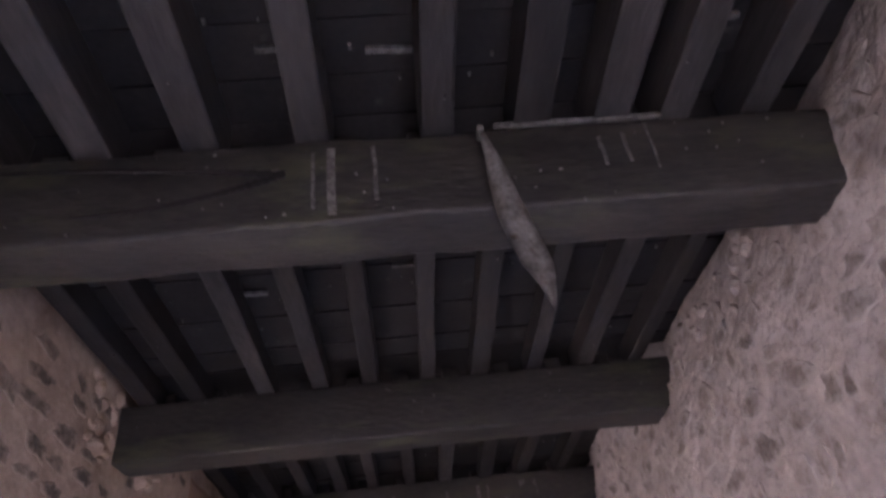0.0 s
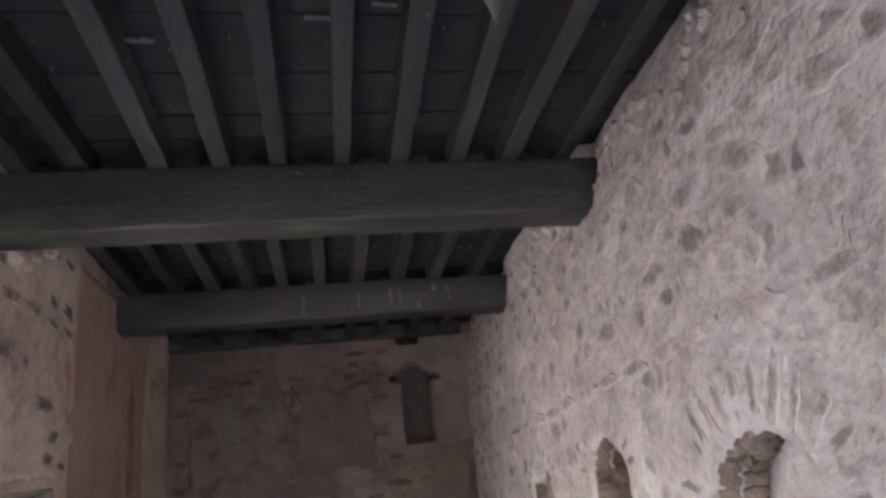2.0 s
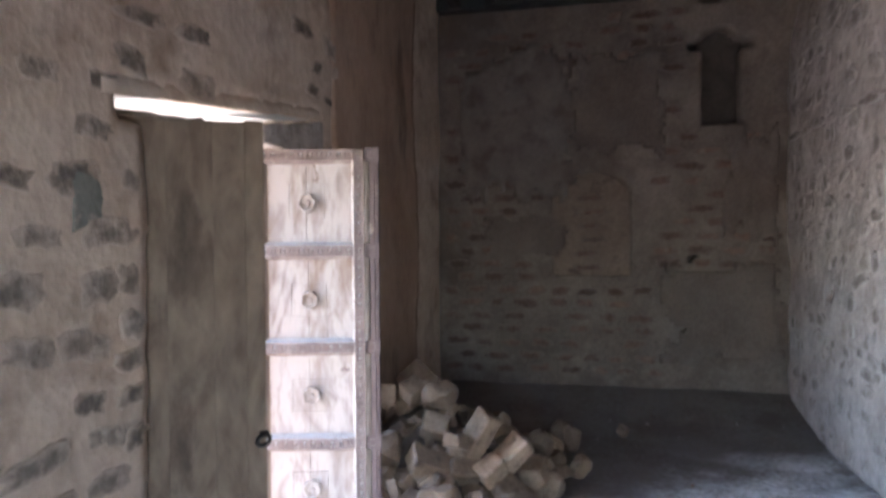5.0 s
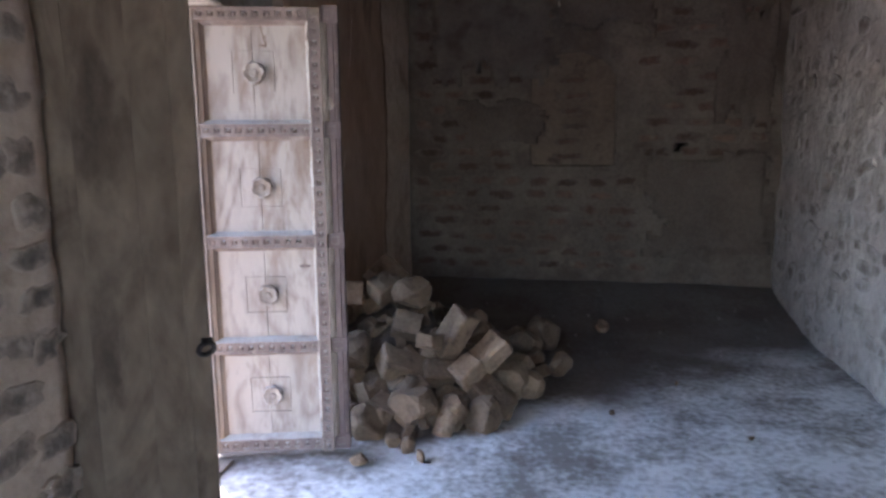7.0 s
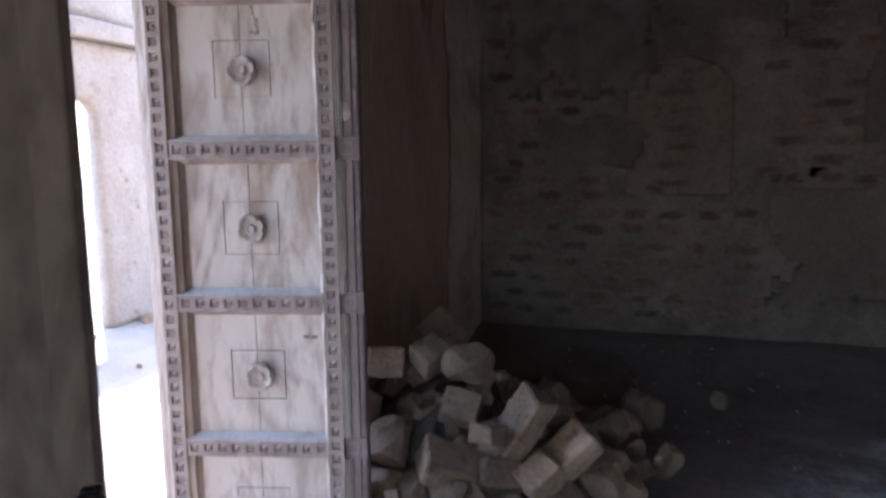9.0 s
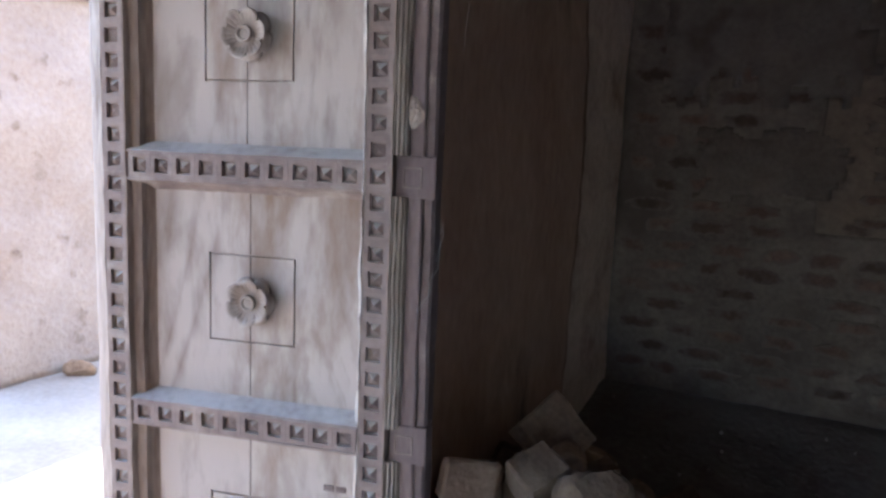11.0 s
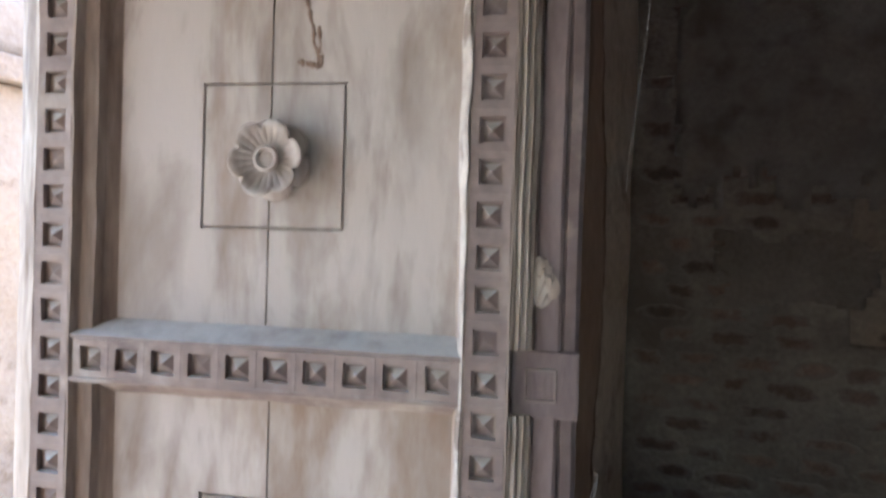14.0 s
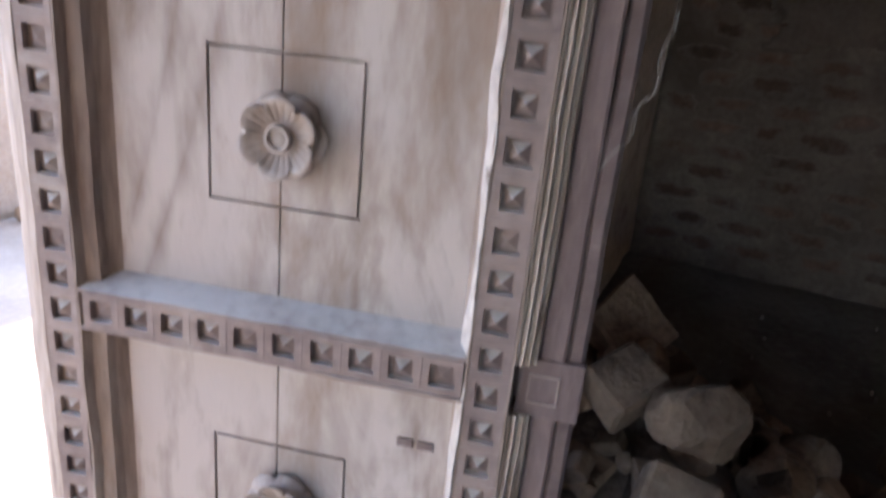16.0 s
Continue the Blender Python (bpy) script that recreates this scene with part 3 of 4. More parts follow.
def flecks(ob, y, z0, z1, count):
    bm = bmesh.new()
    for _ in range(count):
        x, z, r = random.uniform(LEFT, RIGHT), random.uniform(z0, z1), random.uniform(0.0015, 0.0055)
        add_box(bm, x - r, x + r, y - 0.004, y + 0.004, z - r * random.uniform(0.5, 1.5), z + r, bevel=0.001)
    tagged(part("plaster_fleck", bm, M_STREAK, ob, "scattered pale plaster flecks"), kind="stuff")


flecks(B1, 1.845, 3.28, 3.6, 50)
flecks(B2, 3.975, 3.38, 3.68, 26)
specks = bmesh.new()
for _ in range(150):
    x, y, r = random.uniform(LEFT + 0.1, RIGHT - 0.1), random.uniform(1.0, 6.0), random.uniform(0.002, 0.006)
    z = 3.838
    for y0, y1, zb, w0, xs in JOIST_BAYS:
        if y0 < y < y1 and any(abs(x - q) < 0.04 for q in xs):
            z = zb
    if not any(a < y < b for a, b in ((1.8, 2.13), (3.93, 4.28))):
        add_box(specks, x - r, x + r, y - r * random.uniform(0.6, 3.0), y + r, z - 0.006, z + 0.008, bevel=0.001)
tagged(part("ceiling_specks", specks, M_STREAK), "pale specks of plaster and cobweb under the ceiling", "specks", kind="stuff")
lath = part("lath", box(0.42, 1.02, 1.835, 1.853, 3.621, 3.640, bevel=0.004, rough=0.006, cuts=6, seed=4), M_STREAK)
tagged(lath, "pale broken lath lying on the ceiling beam", "lath")


# the rag that hangs from the first beam
def rag_mesh():
    bm = bmesh.new()
    n, prev = 18, None
    for k in range(n + 1):
        s = k / n
        w = 0.014 + 0.088 * math.sin(min(1.0, s * 1.25) * math.pi * 0.62) if s < 0.8 else 0.092 * (1 - s) / 0.2 + 0.003
        cx, cz = 0.365 + 0.115 * s + 0.003 * math.sin(s * 9), 3.585 - 0.715 * s
        row = []
        for i in range(5):
            a = i / 4 - 0.5
            y = 1.815 + 0.012 * math.cos(a * 6 + s * 7) + 0.01 * noise.noise(Vector((a * 3, s * 6, 2)))
            row.append(bm.verts.new((cx + a * w, y, cz + 0.012 * noise.noise(Vector((a * 4, s * 11, 5))))))
        if prev:
            for i in range(4):
                bm.faces.new((prev[i], prev[i + 1], row[i + 1], row[i])).smooth = True
        prev = row
    bmesh.ops.solidify(bm, geom=bm.faces[:], thickness=0.004)
    return bm


rag = part("hanging_rag", rag_mesh(), M_RAG)
tagged(rag, "dirty grey torn rag hanging from the beam", "rag")
part("nail", box(0.355, 0.378, 1.80, 1.86, 3.575, 3.60, bevel=0.004), M_STREAK, rag, "pale nail head")

# broken laths that show between the joists
for x, y, w in ((-0.36, 1.62, 0.18), (0.0, 1.65, 0.16), (1.14, 1.60, 0.15), (0.03, 2.95, 0.14), (0.31, 2.86, 0.11), (-0.72, 3.1, 0.12), (-0.12, 5.0, 0.15), (-0.45, 5.25, 0.1)):
    ob = part("lath", box(0, w, -0.012, 0.012, 0, 0.02, bevel=0.003, rough=0.004, cuts=3, seed=x), M_STREAK)
    ob.matrix_basis = pose(x, y, 3.826, 0, 0, random.uniform(-6, 6))
    tagged(ob, "pale broken lath between the ceiling joists", "lath", "broken laths")


# ---- doors ----
# The carved leaf's own frame: x from hinge to free edge, y into the wood, z up; the carved face is y = 0.
RAILS = (0.066, 0.535, 1.02, 1.505, 1.985)
KNOBS = (0.301, 0.775, 1.257, 1.746)
KNOB_X = (0.264, 0.266, 0.262, 0.254)
# the square groove round each knob: its foot and head from the knob's centre, and how far it stands off the middle
SQUARES = ((-0.082, 0.083, 0.0), (-0.080, 0.083, 0.002), (-0.082, 0.086, 0.001), (-0.080, 0.090, -0.006))
PITCH = 0.0455


def prism(profile, along, a, b, n=24, seed=0.0):
    """A straight moulding: profile points (p, q) swept from a to b. along 'z': p is x, q is y; along 'x': p is z, q is y."""
    bm = bmesh.new()
    rings = []
    for k in range(n + 1):
        s = a + (b - a) * k / n
        ring = []
        for p, q in profile:
            w = 0.0016 * noise.noise(Vector((p * 30 + seed, q * 30, s * 11))) + 0.0008 * noise.noise(Vector((p * 90, q * 60 + seed, s * 43)))
            ring.append(bm.verts.new((p + w, q + w, s) if along == "z" else (s, q + w, p + w)))
        rings.append(ring)
    for k in range(n):
        for i in range(len(profile)):
            j = (i + 1) % len(profile)
            bm.faces.new((rings[k][i], rings[k][j], rings[k + 1][j], rings[k + 1][i]))
    bm.faces.new(rings[0])
    bm.faces.new(rings[-1])
    bmesh.ops.recalc_face_normals(bm, faces=bm.faces[:])
    return bm


def stud_mesh(variant):
    """A small sunk square with a four-sided point in it, its tip worn by the variant."""
    bm = bmesh.new()
    h, r, d = PITCH / 2 - 0.0001, 0.0140, 0.0085
    corners = ((-1, -1), (1, -1), (1, 1), (-1, 1))
    j = [random.uniform(0.93, 1.05) for _ in range(8)]
    outer_ = [bm.verts.new((x * h, 0.0, z * h)) for x, z in corners]
    base = [bm.verts.new((x * h, 0.008, z * h)) for x, z in corners]
    rim = [bm.verts.new((x * r * j[k], 0.0005, z * r * j[k + 4])) for k, (x, z) in enumerate(corners)]
    low = [bm.verts.new((x * r * j[k] * 0.97, d, z * r * j[k + 4] * 0.97)) for k, (x, z) in enumerate(corners)]
    foot = [bm.verts.new((x * r * 0.74, d, z * r * 0.74)) for x, z in corners]
    tip = bm.verts.new((random.uniform(-1, 1) * 0.001, 0.0012 * variant, random.uniform(-1, 1) * 0.001))
    for k in range(4):
        q = (k + 1) % 4
        bm.faces.new((base[k], base[q], outer_[q], outer_[k]))
        bm.faces.new((outer_[k], outer_[q], rim[q], rim[k]))
        bm.faces.new((rim[k], rim[q], low[q], low[k]))
        bm.faces.new((low[k], low[q], foot[q], foot[k]))
        bm.faces.new((foot[k], foot[q], tip))
    bmesh.ops.recalc_face_normals(bm, faces=bm.faces[:])
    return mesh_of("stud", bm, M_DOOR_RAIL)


def field_mesh(z0, z1, sz0, sz1, shift):
    """A flat panel of two boards with a thin square groove round the knob and the seam between the boards."""
    g, sx0, sx1 = 0.0020, 0.169 + shift, 0.345 + shift
    xs = [0.05, sx0 - g, sx0 + g, 0.2528 + shift, 0.2550 + shift, sx1 - g, sx1 + g, 0.480]
    zs = [z0, sz0 - g, sz0 + g, sz1 - g, sz1 + g, z1]

    def depth(i, k):
        x, z = (xs[i] + xs[i + 1]) / 2, (zs[k] + zs[k + 1]) / 2
        on_x, on_z = min(abs(x - sx0), abs(x - sx1)) < g, min(abs(z - sz0), abs(z - sz1)) < g
        ring = (on_x and sz0 - g < z < sz1 + g) or (on_z and sx0 - g < x < sx1 + g)
        return 0.034 + (0.006 if ring else 0.009 if i == 3 else 0.0)

    bm = bmesh.new()
    nx, nz = len(xs) - 1, len(zs) - 1
    for i in range(nx):
        for k in range(nz):
            y = depth(i, k)
            bm.faces.new([bm.verts.new(p) for p in ((xs[i], y, zs[k]), (xs[i + 1], y, zs[k]), (xs[i + 1], y, zs[k + 1]), (xs[i], y, zs[k + 1]))])
            if i + 1 < nx and depth(i + 1, k) != y:
                w = depth(i + 1, k)
                bm.faces.new([bm.verts.new(p) for p in ((xs[i + 1], y, zs[k]), (xs[i + 1], w, zs[k]), (xs[i + 1], w, zs[k + 1]), (xs[i + 1], y, zs[k + 1]))])
            if k + 1 < nz and depth(i, k + 1) != y:
                w = depth(i, k + 1)
                bm.faces.new([bm.verts.new(p) for p in ((xs[i], y, zs[k + 1]), (xs[i + 1], y, zs[k + 1]), (xs[i + 1], w, zs[k + 1]), (xs[i], w, zs[k + 1]))])
    bmesh.ops.remove_doubles(bm, verts=bm.verts[:], dist=0.00001)
    bmesh.ops.recalc_face_normals(bm, faces=bm.faces[:])
    return bm


def rosette_mesh():
    """A carved flower: a leafy collar, and a six-petalled cup with a notched rim. It stands out along -y."""
    bm = bmesh.new()
    n = 72
    rings = []
    # radius, height, how far the petals swell it, how far they ruffle its height, turn
    profile = ((0.030, 0.0, 0, 0, 0), (0.045, 0.002, 0.08, 0, 0.5), (0.0485, 0.007, 0.13, 0.0, 0.5), (0.045, 0.011, 0.12, 0, 0.5), (0.034, 0.012, 0.03, 0, 0),
               (0.032, 0.015, 0, 0, 0), (0.040, 0.022, 0.10, 0, 0), (0.0455, 0.0275, 0.17, 0.003, 0), (0.0440, 0.0290, 0.17, 0.003, 0),
               (0.035, 0.025, 0.10, 0.001, 0), (0.021, 0.0205, 0.0, 0, 0), (0.0155, 0.020, 0, 0, 0))
    for r, h, lobes, ruffle, turn in profile:
        ring = []
        for k in range(n):
            a = 2 * math.pi * k / n
            c = abs(math.cos(3 * (a + turn * math.pi / 3)))
            rr = r * (1 - lobes * (1 - c ** 0.4) * 1.5)
            flute = 0.0014 * math.cos(24 * a) if 0.018 < r < 0.036 and h > 0.0202 else 0.0
            ring.append(bm.verts.new((rr * math.cos(a), -(h + ruffle * c + flute), rr * math.sin(a))))
        rings.append(ring)
    for i in range(len(rings) - 1):
        for k in range(n):
            q = (k + 1) % n
            bm.faces.new((rings[i][k], rings[i][q], rings[i + 1][q], rings[i + 1][k])).smooth = True
    bm.faces.new(rings[-1])
    bmesh.ops.recalc_face_normals(bm, faces=bm.faces[:])
    return bm


def button_mesh():
    bm = bmesh.new()
    n = 24
    rings = []
    for r, h in ((0.0150, 0.019), (0.0150, 0.0265), (0.0132, 0.0290), (0.0108, 0.0280), (0.0100, 0.0235), (0.0075, 0.0245), (0.0035, 0.0260)):
        rings.append([bm.verts.new((r * math.cos(2 * math.pi * k / n), -h, r * math.sin(2 * math.pi * k / n))) for k in range(n)])
    for i in range(len(rings) - 1):
        for k in range(n):
            q = (k + 1) % n
            bm.faces.new((rings[i][k], rings[i][q], rings[i + 1][q], rings[i + 1][k])).smooth = True
    bm.faces.new(rings[-1])
    bmesh.ops.recalc_face_normals(bm, faces=bm.faces[:])
    return bm


def carved_leaf():
    leaf = new("door_leaf")
    leaf.matrix_basis = pose(-1.727, 4.660, 0.0, 0, 0, 14.4)
    tagged(leaf, "open weathered teak door leaf with four rosette panels", "door")
    part("backing_board", box(-0.076, 0.263, 0.046, 0.072, 0.035, 2.008, bevel=0.003), M_DOOR_DARK, leaf)
    part("backing_board", box(0.267, 0.600, 0.046, 0.072, 0.035, 2.008, bevel=0.003), M_DOOR_DARK, leaf)
    stile = part("stile", prism([(-0.08, 0.07), (-0.08, 0.028), (-0.062, 0.017), (-0.046, 0.010), (-0.036, 0.0), (-0.0343, 0.0), (-0.0343, 0.009), (0.0117, 0.009),
                 (0.0117, 0.0), (0.0145, 0.0), (0.020, 0.010), (0.036, 0.014), (0.041, 0.024), (0.056, 0.036), (0.056, 0.07)], "z", 0.03, 2.012, 60, 1.0), M_STILE, leaf)
    stile2 = part("stile", prism([(0.474, 0.07), (0.474, 0.036), (0.480, 0.020), (0.484, 0.016), (0.489, 0.0), (0.491, 0.0), (0.491, 0.009), (0.537, 0.009), (0.537, 0.0),
                  (0.5395, 0.0), (0.5395, 0.07)],
                  "z", 0.03, 2.012, 60, 4.0), M_STILE, leaf)
    for i in range(4):
        part("moulding", prism([(0.540, 0.07), (0.540, 0.003), (0.542, 0.001), (0.5435, 0.006), (0.548, 0.001), (0.5505, 0.008), (0.556, 0.004), (0.5585, 0.012), (0.5625, 0.009), (0.5640, 0.017), (0.5640, 0.07)],
             "z", RAILS[i] + 0.030 + 0.008 * (i % 2), RAILS[i + 1] - 0.033, 24, 11.0 + i), M_MOULD, leaf, "pale worn beaded moulding")
    part("edge_batten", prism([(0.5645, 0.07), (0.5645, 0.018), (0.567, 0.015), (0.589, 0.014), (0.5925, 0.016), (0.5925, 0.07)], "z", 0.03, 2.012, 60, 7.0), M_BATTEN, leaf, "worn violet-brown edge batten")
    part("edge_strip", prism([(0.593, 0.07), (0.593, 0.021), (0.597, 0.018), (0.608, 0.019), (0.613, 0.025), (0.613, 0.07)], "z", 0.03, 2.012, 60, 9.0), M_DOOR_DARK, leaf, "dark violet-brown edge strip")
    lip = prism([(0.4785, 0.030), (0.4785, 0.016), (0.4855, 0.0), (0.4885, -0.002), (0.4905, 0.006)], "z", 0.09, 1.96, 150, 2.0)
    for v in lip.verts:
        v.co.x += 0.0035 * noise.noise(Vector((v.co.z * 16, v.co.y * 30, 1.0)))
        v.co.y += 0.004 * max(0.0, noise.noise(Vector((v.co.z * 11, 2.0, 5.0))))
    part("inner_lip", lip, M_LIP, leaf, "chewed pale inner lip of the stile")
    studs = [stud_mesh(v) for v in (0, 0.5, 1, 2, 4)]
    for c, owner in ((-0.0113, stile), (0.514, stile2)):
        for k in range(43):
            piece("stud", studs[random.randrange(5)], owner, pose(c, 0, 0.058 - (0.009 if c > 0.1 else 0.0) + PITCH * k))
    for i, z in enumerate(RAILS):
        ends = i in (0, 4)
        top = 0.027 if i == 4 else 0.046
        low = -0.030 if i == 0 else -0.046
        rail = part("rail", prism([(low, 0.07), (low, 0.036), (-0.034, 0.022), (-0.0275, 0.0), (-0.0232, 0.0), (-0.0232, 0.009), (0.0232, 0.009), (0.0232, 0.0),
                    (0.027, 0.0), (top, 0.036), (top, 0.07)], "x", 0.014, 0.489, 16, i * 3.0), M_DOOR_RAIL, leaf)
        rail.location.z = z
        for k in range(10):
            st = piece("stud", studs[random.randrange(5)], rail, pose(0.0430 + 0.0466 * k, 0, 0))
            st.scale.x = 1.02
        bracket = part("bracket", box(0.5435, 0.6145, 0.0130, 0.06, z - 0.037, z + 0.037, bevel=0.003, rough=0.0025, cuts=6, seed=i), M_BATTEN, leaf, "worn wooden end block")
        frame_bm = bmesh.new()
        for a in ((0.556, 0.590, z - 0.018, z - 0.0155), (0.556, 0.590, z + 0.0155, z + 0.018), (0.556, 0.5585, z - 0.015, z + 0.015), (0.5875, 0.590, z - 0.015, z + 0.015)):
            add_box(frame_bm, a[0], a[1], 0.0110, 0.018, a[2], a[3], bevel=0.0006)
        part("square_bead", frame_bm, M_DOOR_RAIL, bracket)
    ros, but = rosette_mesh(), button_mesh()
    ros_me, but_me = mesh_of("rosette", ros, M_DOOR), mesh_of("button", but, M_DOOR)
    for i, zc in enumerate(KNOBS):
        low_, high_, shift = SQUARES[i]
        part("panel", field_mesh(RAILS[i] + 0.02, RAILS[i + 1] - 0.02, zc + low_, zc + high_, shift), M_DOOR, leaf)
        r = piece("rosette", ros_me, leaf, pose(KNOB_X[i], 0.034, zc, 0, 15 * i + 5, 0))
        piece("button", but_me, r, Matrix())
    # two chiselled slots beside the third knob
    for x in (0.412, 0.437):
        part("slot_chip", box(x, x + 0.02, 0.0325, 0.036, 0.897, 0.908, bevel=0.001, rough=0.002, seed=x), M_DOOR_DARK, leaf, "small dark chiselled mark")
    nest = bmesh.new()
    bmesh.ops.create_icosphere(nest, subdivisions=3, radius=1)
    for v in nest.verts:
        v.co = Vector((0.015 * v.co.x, 0.004 * v.co.y, 0.024 * v.co.z)) * (1 + 0.7 * noise.noise(v.co * 2.6))
    nest.transform(Matrix.Translation((0.572, 0.014, 1.615)))
    part("mud_nest", nest, M_STILE, leaf, "small pale mud nest")
    for seed, (x0, z0, x1, z1, crumbs) in enumerate(((0.285, 1.955, 0.304, 1.862, 24), (0.304, 1.90, 0.308, 1.858, 12), (0.28, 1.862, 0.306, 1.857, 9))):
        trail = bmesh.new()
        for k in range(crumbs):
            s = k / (crumbs - 1)
            cx = x0 + (x1 - x0) * s + 0.0035 * noise.noise(Vector((s * 6, seed, 3)))
            r = random.uniform(0.0014, 0.0034)
            bmesh.ops.create_icosphere(trail, subdivisions=1, radius=r, matrix=Matrix.Translation((cx, 0.034, z0 + (z1 - z0) * s)) @ Matrix.Diagonal((1, 0.5, 1.6, 1)))
        part("termite_trail", trail, M_TRAIL, leaf, "brown crusted termite trail")
    return leaf


def plank_leaf():
    leaf = new("door_leaf")
    leaf.matrix_basis = pose(-1.845, 3.532, 0.0, 0, 0, 28.5)
    tagged(leaf, "half-open door leaf seen from its plain plank back", "door")
    edges = (0.0, 0.15, 0.33, 0.49, 0.60)
    for k in range(4):
        part("plank", box(edges[k], edges[k + 1] - 0.0003, -0.0006 * (k % 2), 0.05, 0.03, 2.0, bevel=0.0008, rough=0.0015, cuts=10, seed=k + 3), M_PLANK, leaf)
    part("ledge_board", box(0.02, 0.62, 0.0505, 0.066, 0.03, 2.0, bevel=0.003), M_PLANK, leaf)
    part("meeting_stile", box(0.598, 0.667, -0.010, 0.055, 0.03, 2.005, bevel=0.006, rough=0.004, cuts=12, seed=9), M_PLANK, leaf)
    crest = box(0.0, 0.46, -0.004, 0.048, 1.999, 2.008, bevel=0.004, rough=0.009, cuts=9, seed=14)
    for v in crest.verts:
        if v.co.z > 2.0035:
            v.co.z += 0.036 * (1 - v.co.x / 0.46) + 0.012 * noise.noise(Vector((v.co.x * 14, 2, 1)))
    part("broken_top_edge", crest, M_JAMB, leaf, "broken red-brown top edge")
    ring = bmesh.new()
    n, m_ = 18, 8
    vs = [[ring.verts.new(((0.024 + 0.008 * math.cos(2 * math.pi * j / m_)) * math.cos(2 * math.pi * i / n), 0.008 * math.sin(2 * math.pi * j / m_),
           (0.024 + 0.008 * math.cos(2 * math.pi * j / m_)) * math.sin(2 * math.pi * i / n))) for j in range(m_)] for i in range(n)]
    for i in range(n):
        for j in range(m_):
            ring.faces.new((vs[i][j], vs[(i + 1) % n][j], vs[(i + 1) % n][(j + 1) % m_], vs[i][(j + 1) % m_])).smooth = True
    ob = part("ring_pull", ring, M_IRON, leaf, "rusted iron ring pull")
    ob.matrix_basis = pose(0.655, -0.03, 0.835, 25, 0, 20)
    part("staple", box(0.64, 0.675, -0.03, 0.0, 0.845, 0.865, bevel=0.006), M_IRON, leaf, "rusted iron staple")
    return leaf


carved_leaf()
plank_leaf()

# pale fibre caught on the free edge of the carved leaf
fibre = bpy.data.curves.new("fibre", "CURVE")
fibre.dimensions = "3D"
fibre.bevel_depth = 0.00022
fibre.materials.append(M_THREAD)
sp = fibre.splines.new("POLY")
sp.points.add(13)
for k in range(14):
    s = k / 13
    sp.points[k].co = (-1.075 - 0.016 * s + 0.003 * math.sin(s * 5), 4.828, 1.985 - 0.27 * s, 1)
for side in (0, 1):
    sp = fibre.splines.new("POLY")
    sp.points.add(15)
    for k in range(16):
        s = k / 15
        sp.points[k].co = (-1.115 - 0.035 * s ** 2.2 + 0.004 * math.sin(s * 17 + side), 4.818 - 0.01 * s, 1.42 - 0.145 * s + 0.003 * math.sin(s * 23), 1)
fib = tagged(new("loose_fibre", fibre), "pale loose fibre caught on the door edge", "fibre")

# stone block that carries the upper pivot
slab = box(-1.9, -1.588, 4.50, 5.20, 2.016, 2.105, bevel=0.012, rough=0.008, cuts=5, seed=3)
for v in slab.verts:
    if v.co.z > 2.06:
        v.co.z += 0.118 * (v.co.y - 4.5) / 0.7
pivot = part("pivot_block", slab, M_STONE)
tagged(pivot, "rough stone pivot block above the door leaf", "stone block", kind="structure")
sill = part("threshold", box(-2.18, -1.64, 3.5, 4.66, -0.03, 0.012, bevel=0.008, rough=0.008, cuts=6, seed=8), M_STONE_L)
tagged(sill, "worn stone door threshold", "threshold", kind="structure")


# ---- outside ----
outside = part("wall_outside", wall_grid(lambda u, v, d: Vector((-5.0 - d, 6.2 + u, v - 0.06)), 8.0, 2.55, 0.12,
               [arch(1.28, 1.62, 0.0, 2.06, 0.16), arch(4.8, 5.7, 0.0, 2.0, 0.4)], 0.06, 0.03, 11), M_OUTER)
tagged(outside, "sunlit pink sandstone courtyard wall with an arched gap", "wall", kind="structure")
cornice = part("cornice", box(-5.25, -4.9, 6.2, 14.2, 2.5, 2.66, bevel=0.02, rough=0.02, cuts=20, seed=2), M_OUTER)
tagged(cornice, "projecting sandstone cornice of the courtyard wall", "cornice", kind="structure")
upper = part("wall_outside_upper", wall_grid(lambda u, v, d: Vector((-5.0 - d, 6.2 + u, 2.66 + v)), 8.0, 0.4, 0.3, (), 0.1, 0.03, 12), M_OUTER)
tagged(upper, "pale rubble upper courtyard wall", "wall", kind="structure")


# ---- rubble heap ----
def block_mesh(name, a, b, c, seed, chipped=0.12):
    """A broken, roughly squared block."""
    rnd = random.Random(seed)
    bm = bmesh.new()
    bmesh.ops.create_cube(bm, size=1)
    for v in bm.verts:
        v.co = Vector((v.co.x * a * rnd.uniform(1 - chipped, 1 + chipped), v.co.y * b * rnd.uniform(1 - chipped, 1 + chipped), v.co.z * c * rnd.uniform(1 - chipped, 1 + chipped)))
    bmesh.ops.bevel(bm, geom=bm.edges[:], offset=min(a, b, c) * 0.09, segments=1, affect="EDGES")
    bmesh.ops.subdivide_edges(bm, edges=[e for e in bm.edges if e.calc_length() > 0.05], cuts=2, use_grid_fill=True)
    for v in bm.verts:
        v.co += min(a, b, c) * 0.09 * Vector(noise.noise_vector(v.co * 14 + Vector((seed, 0, 0))))
    return mesh_of(name, bm, M_RUBBLE)


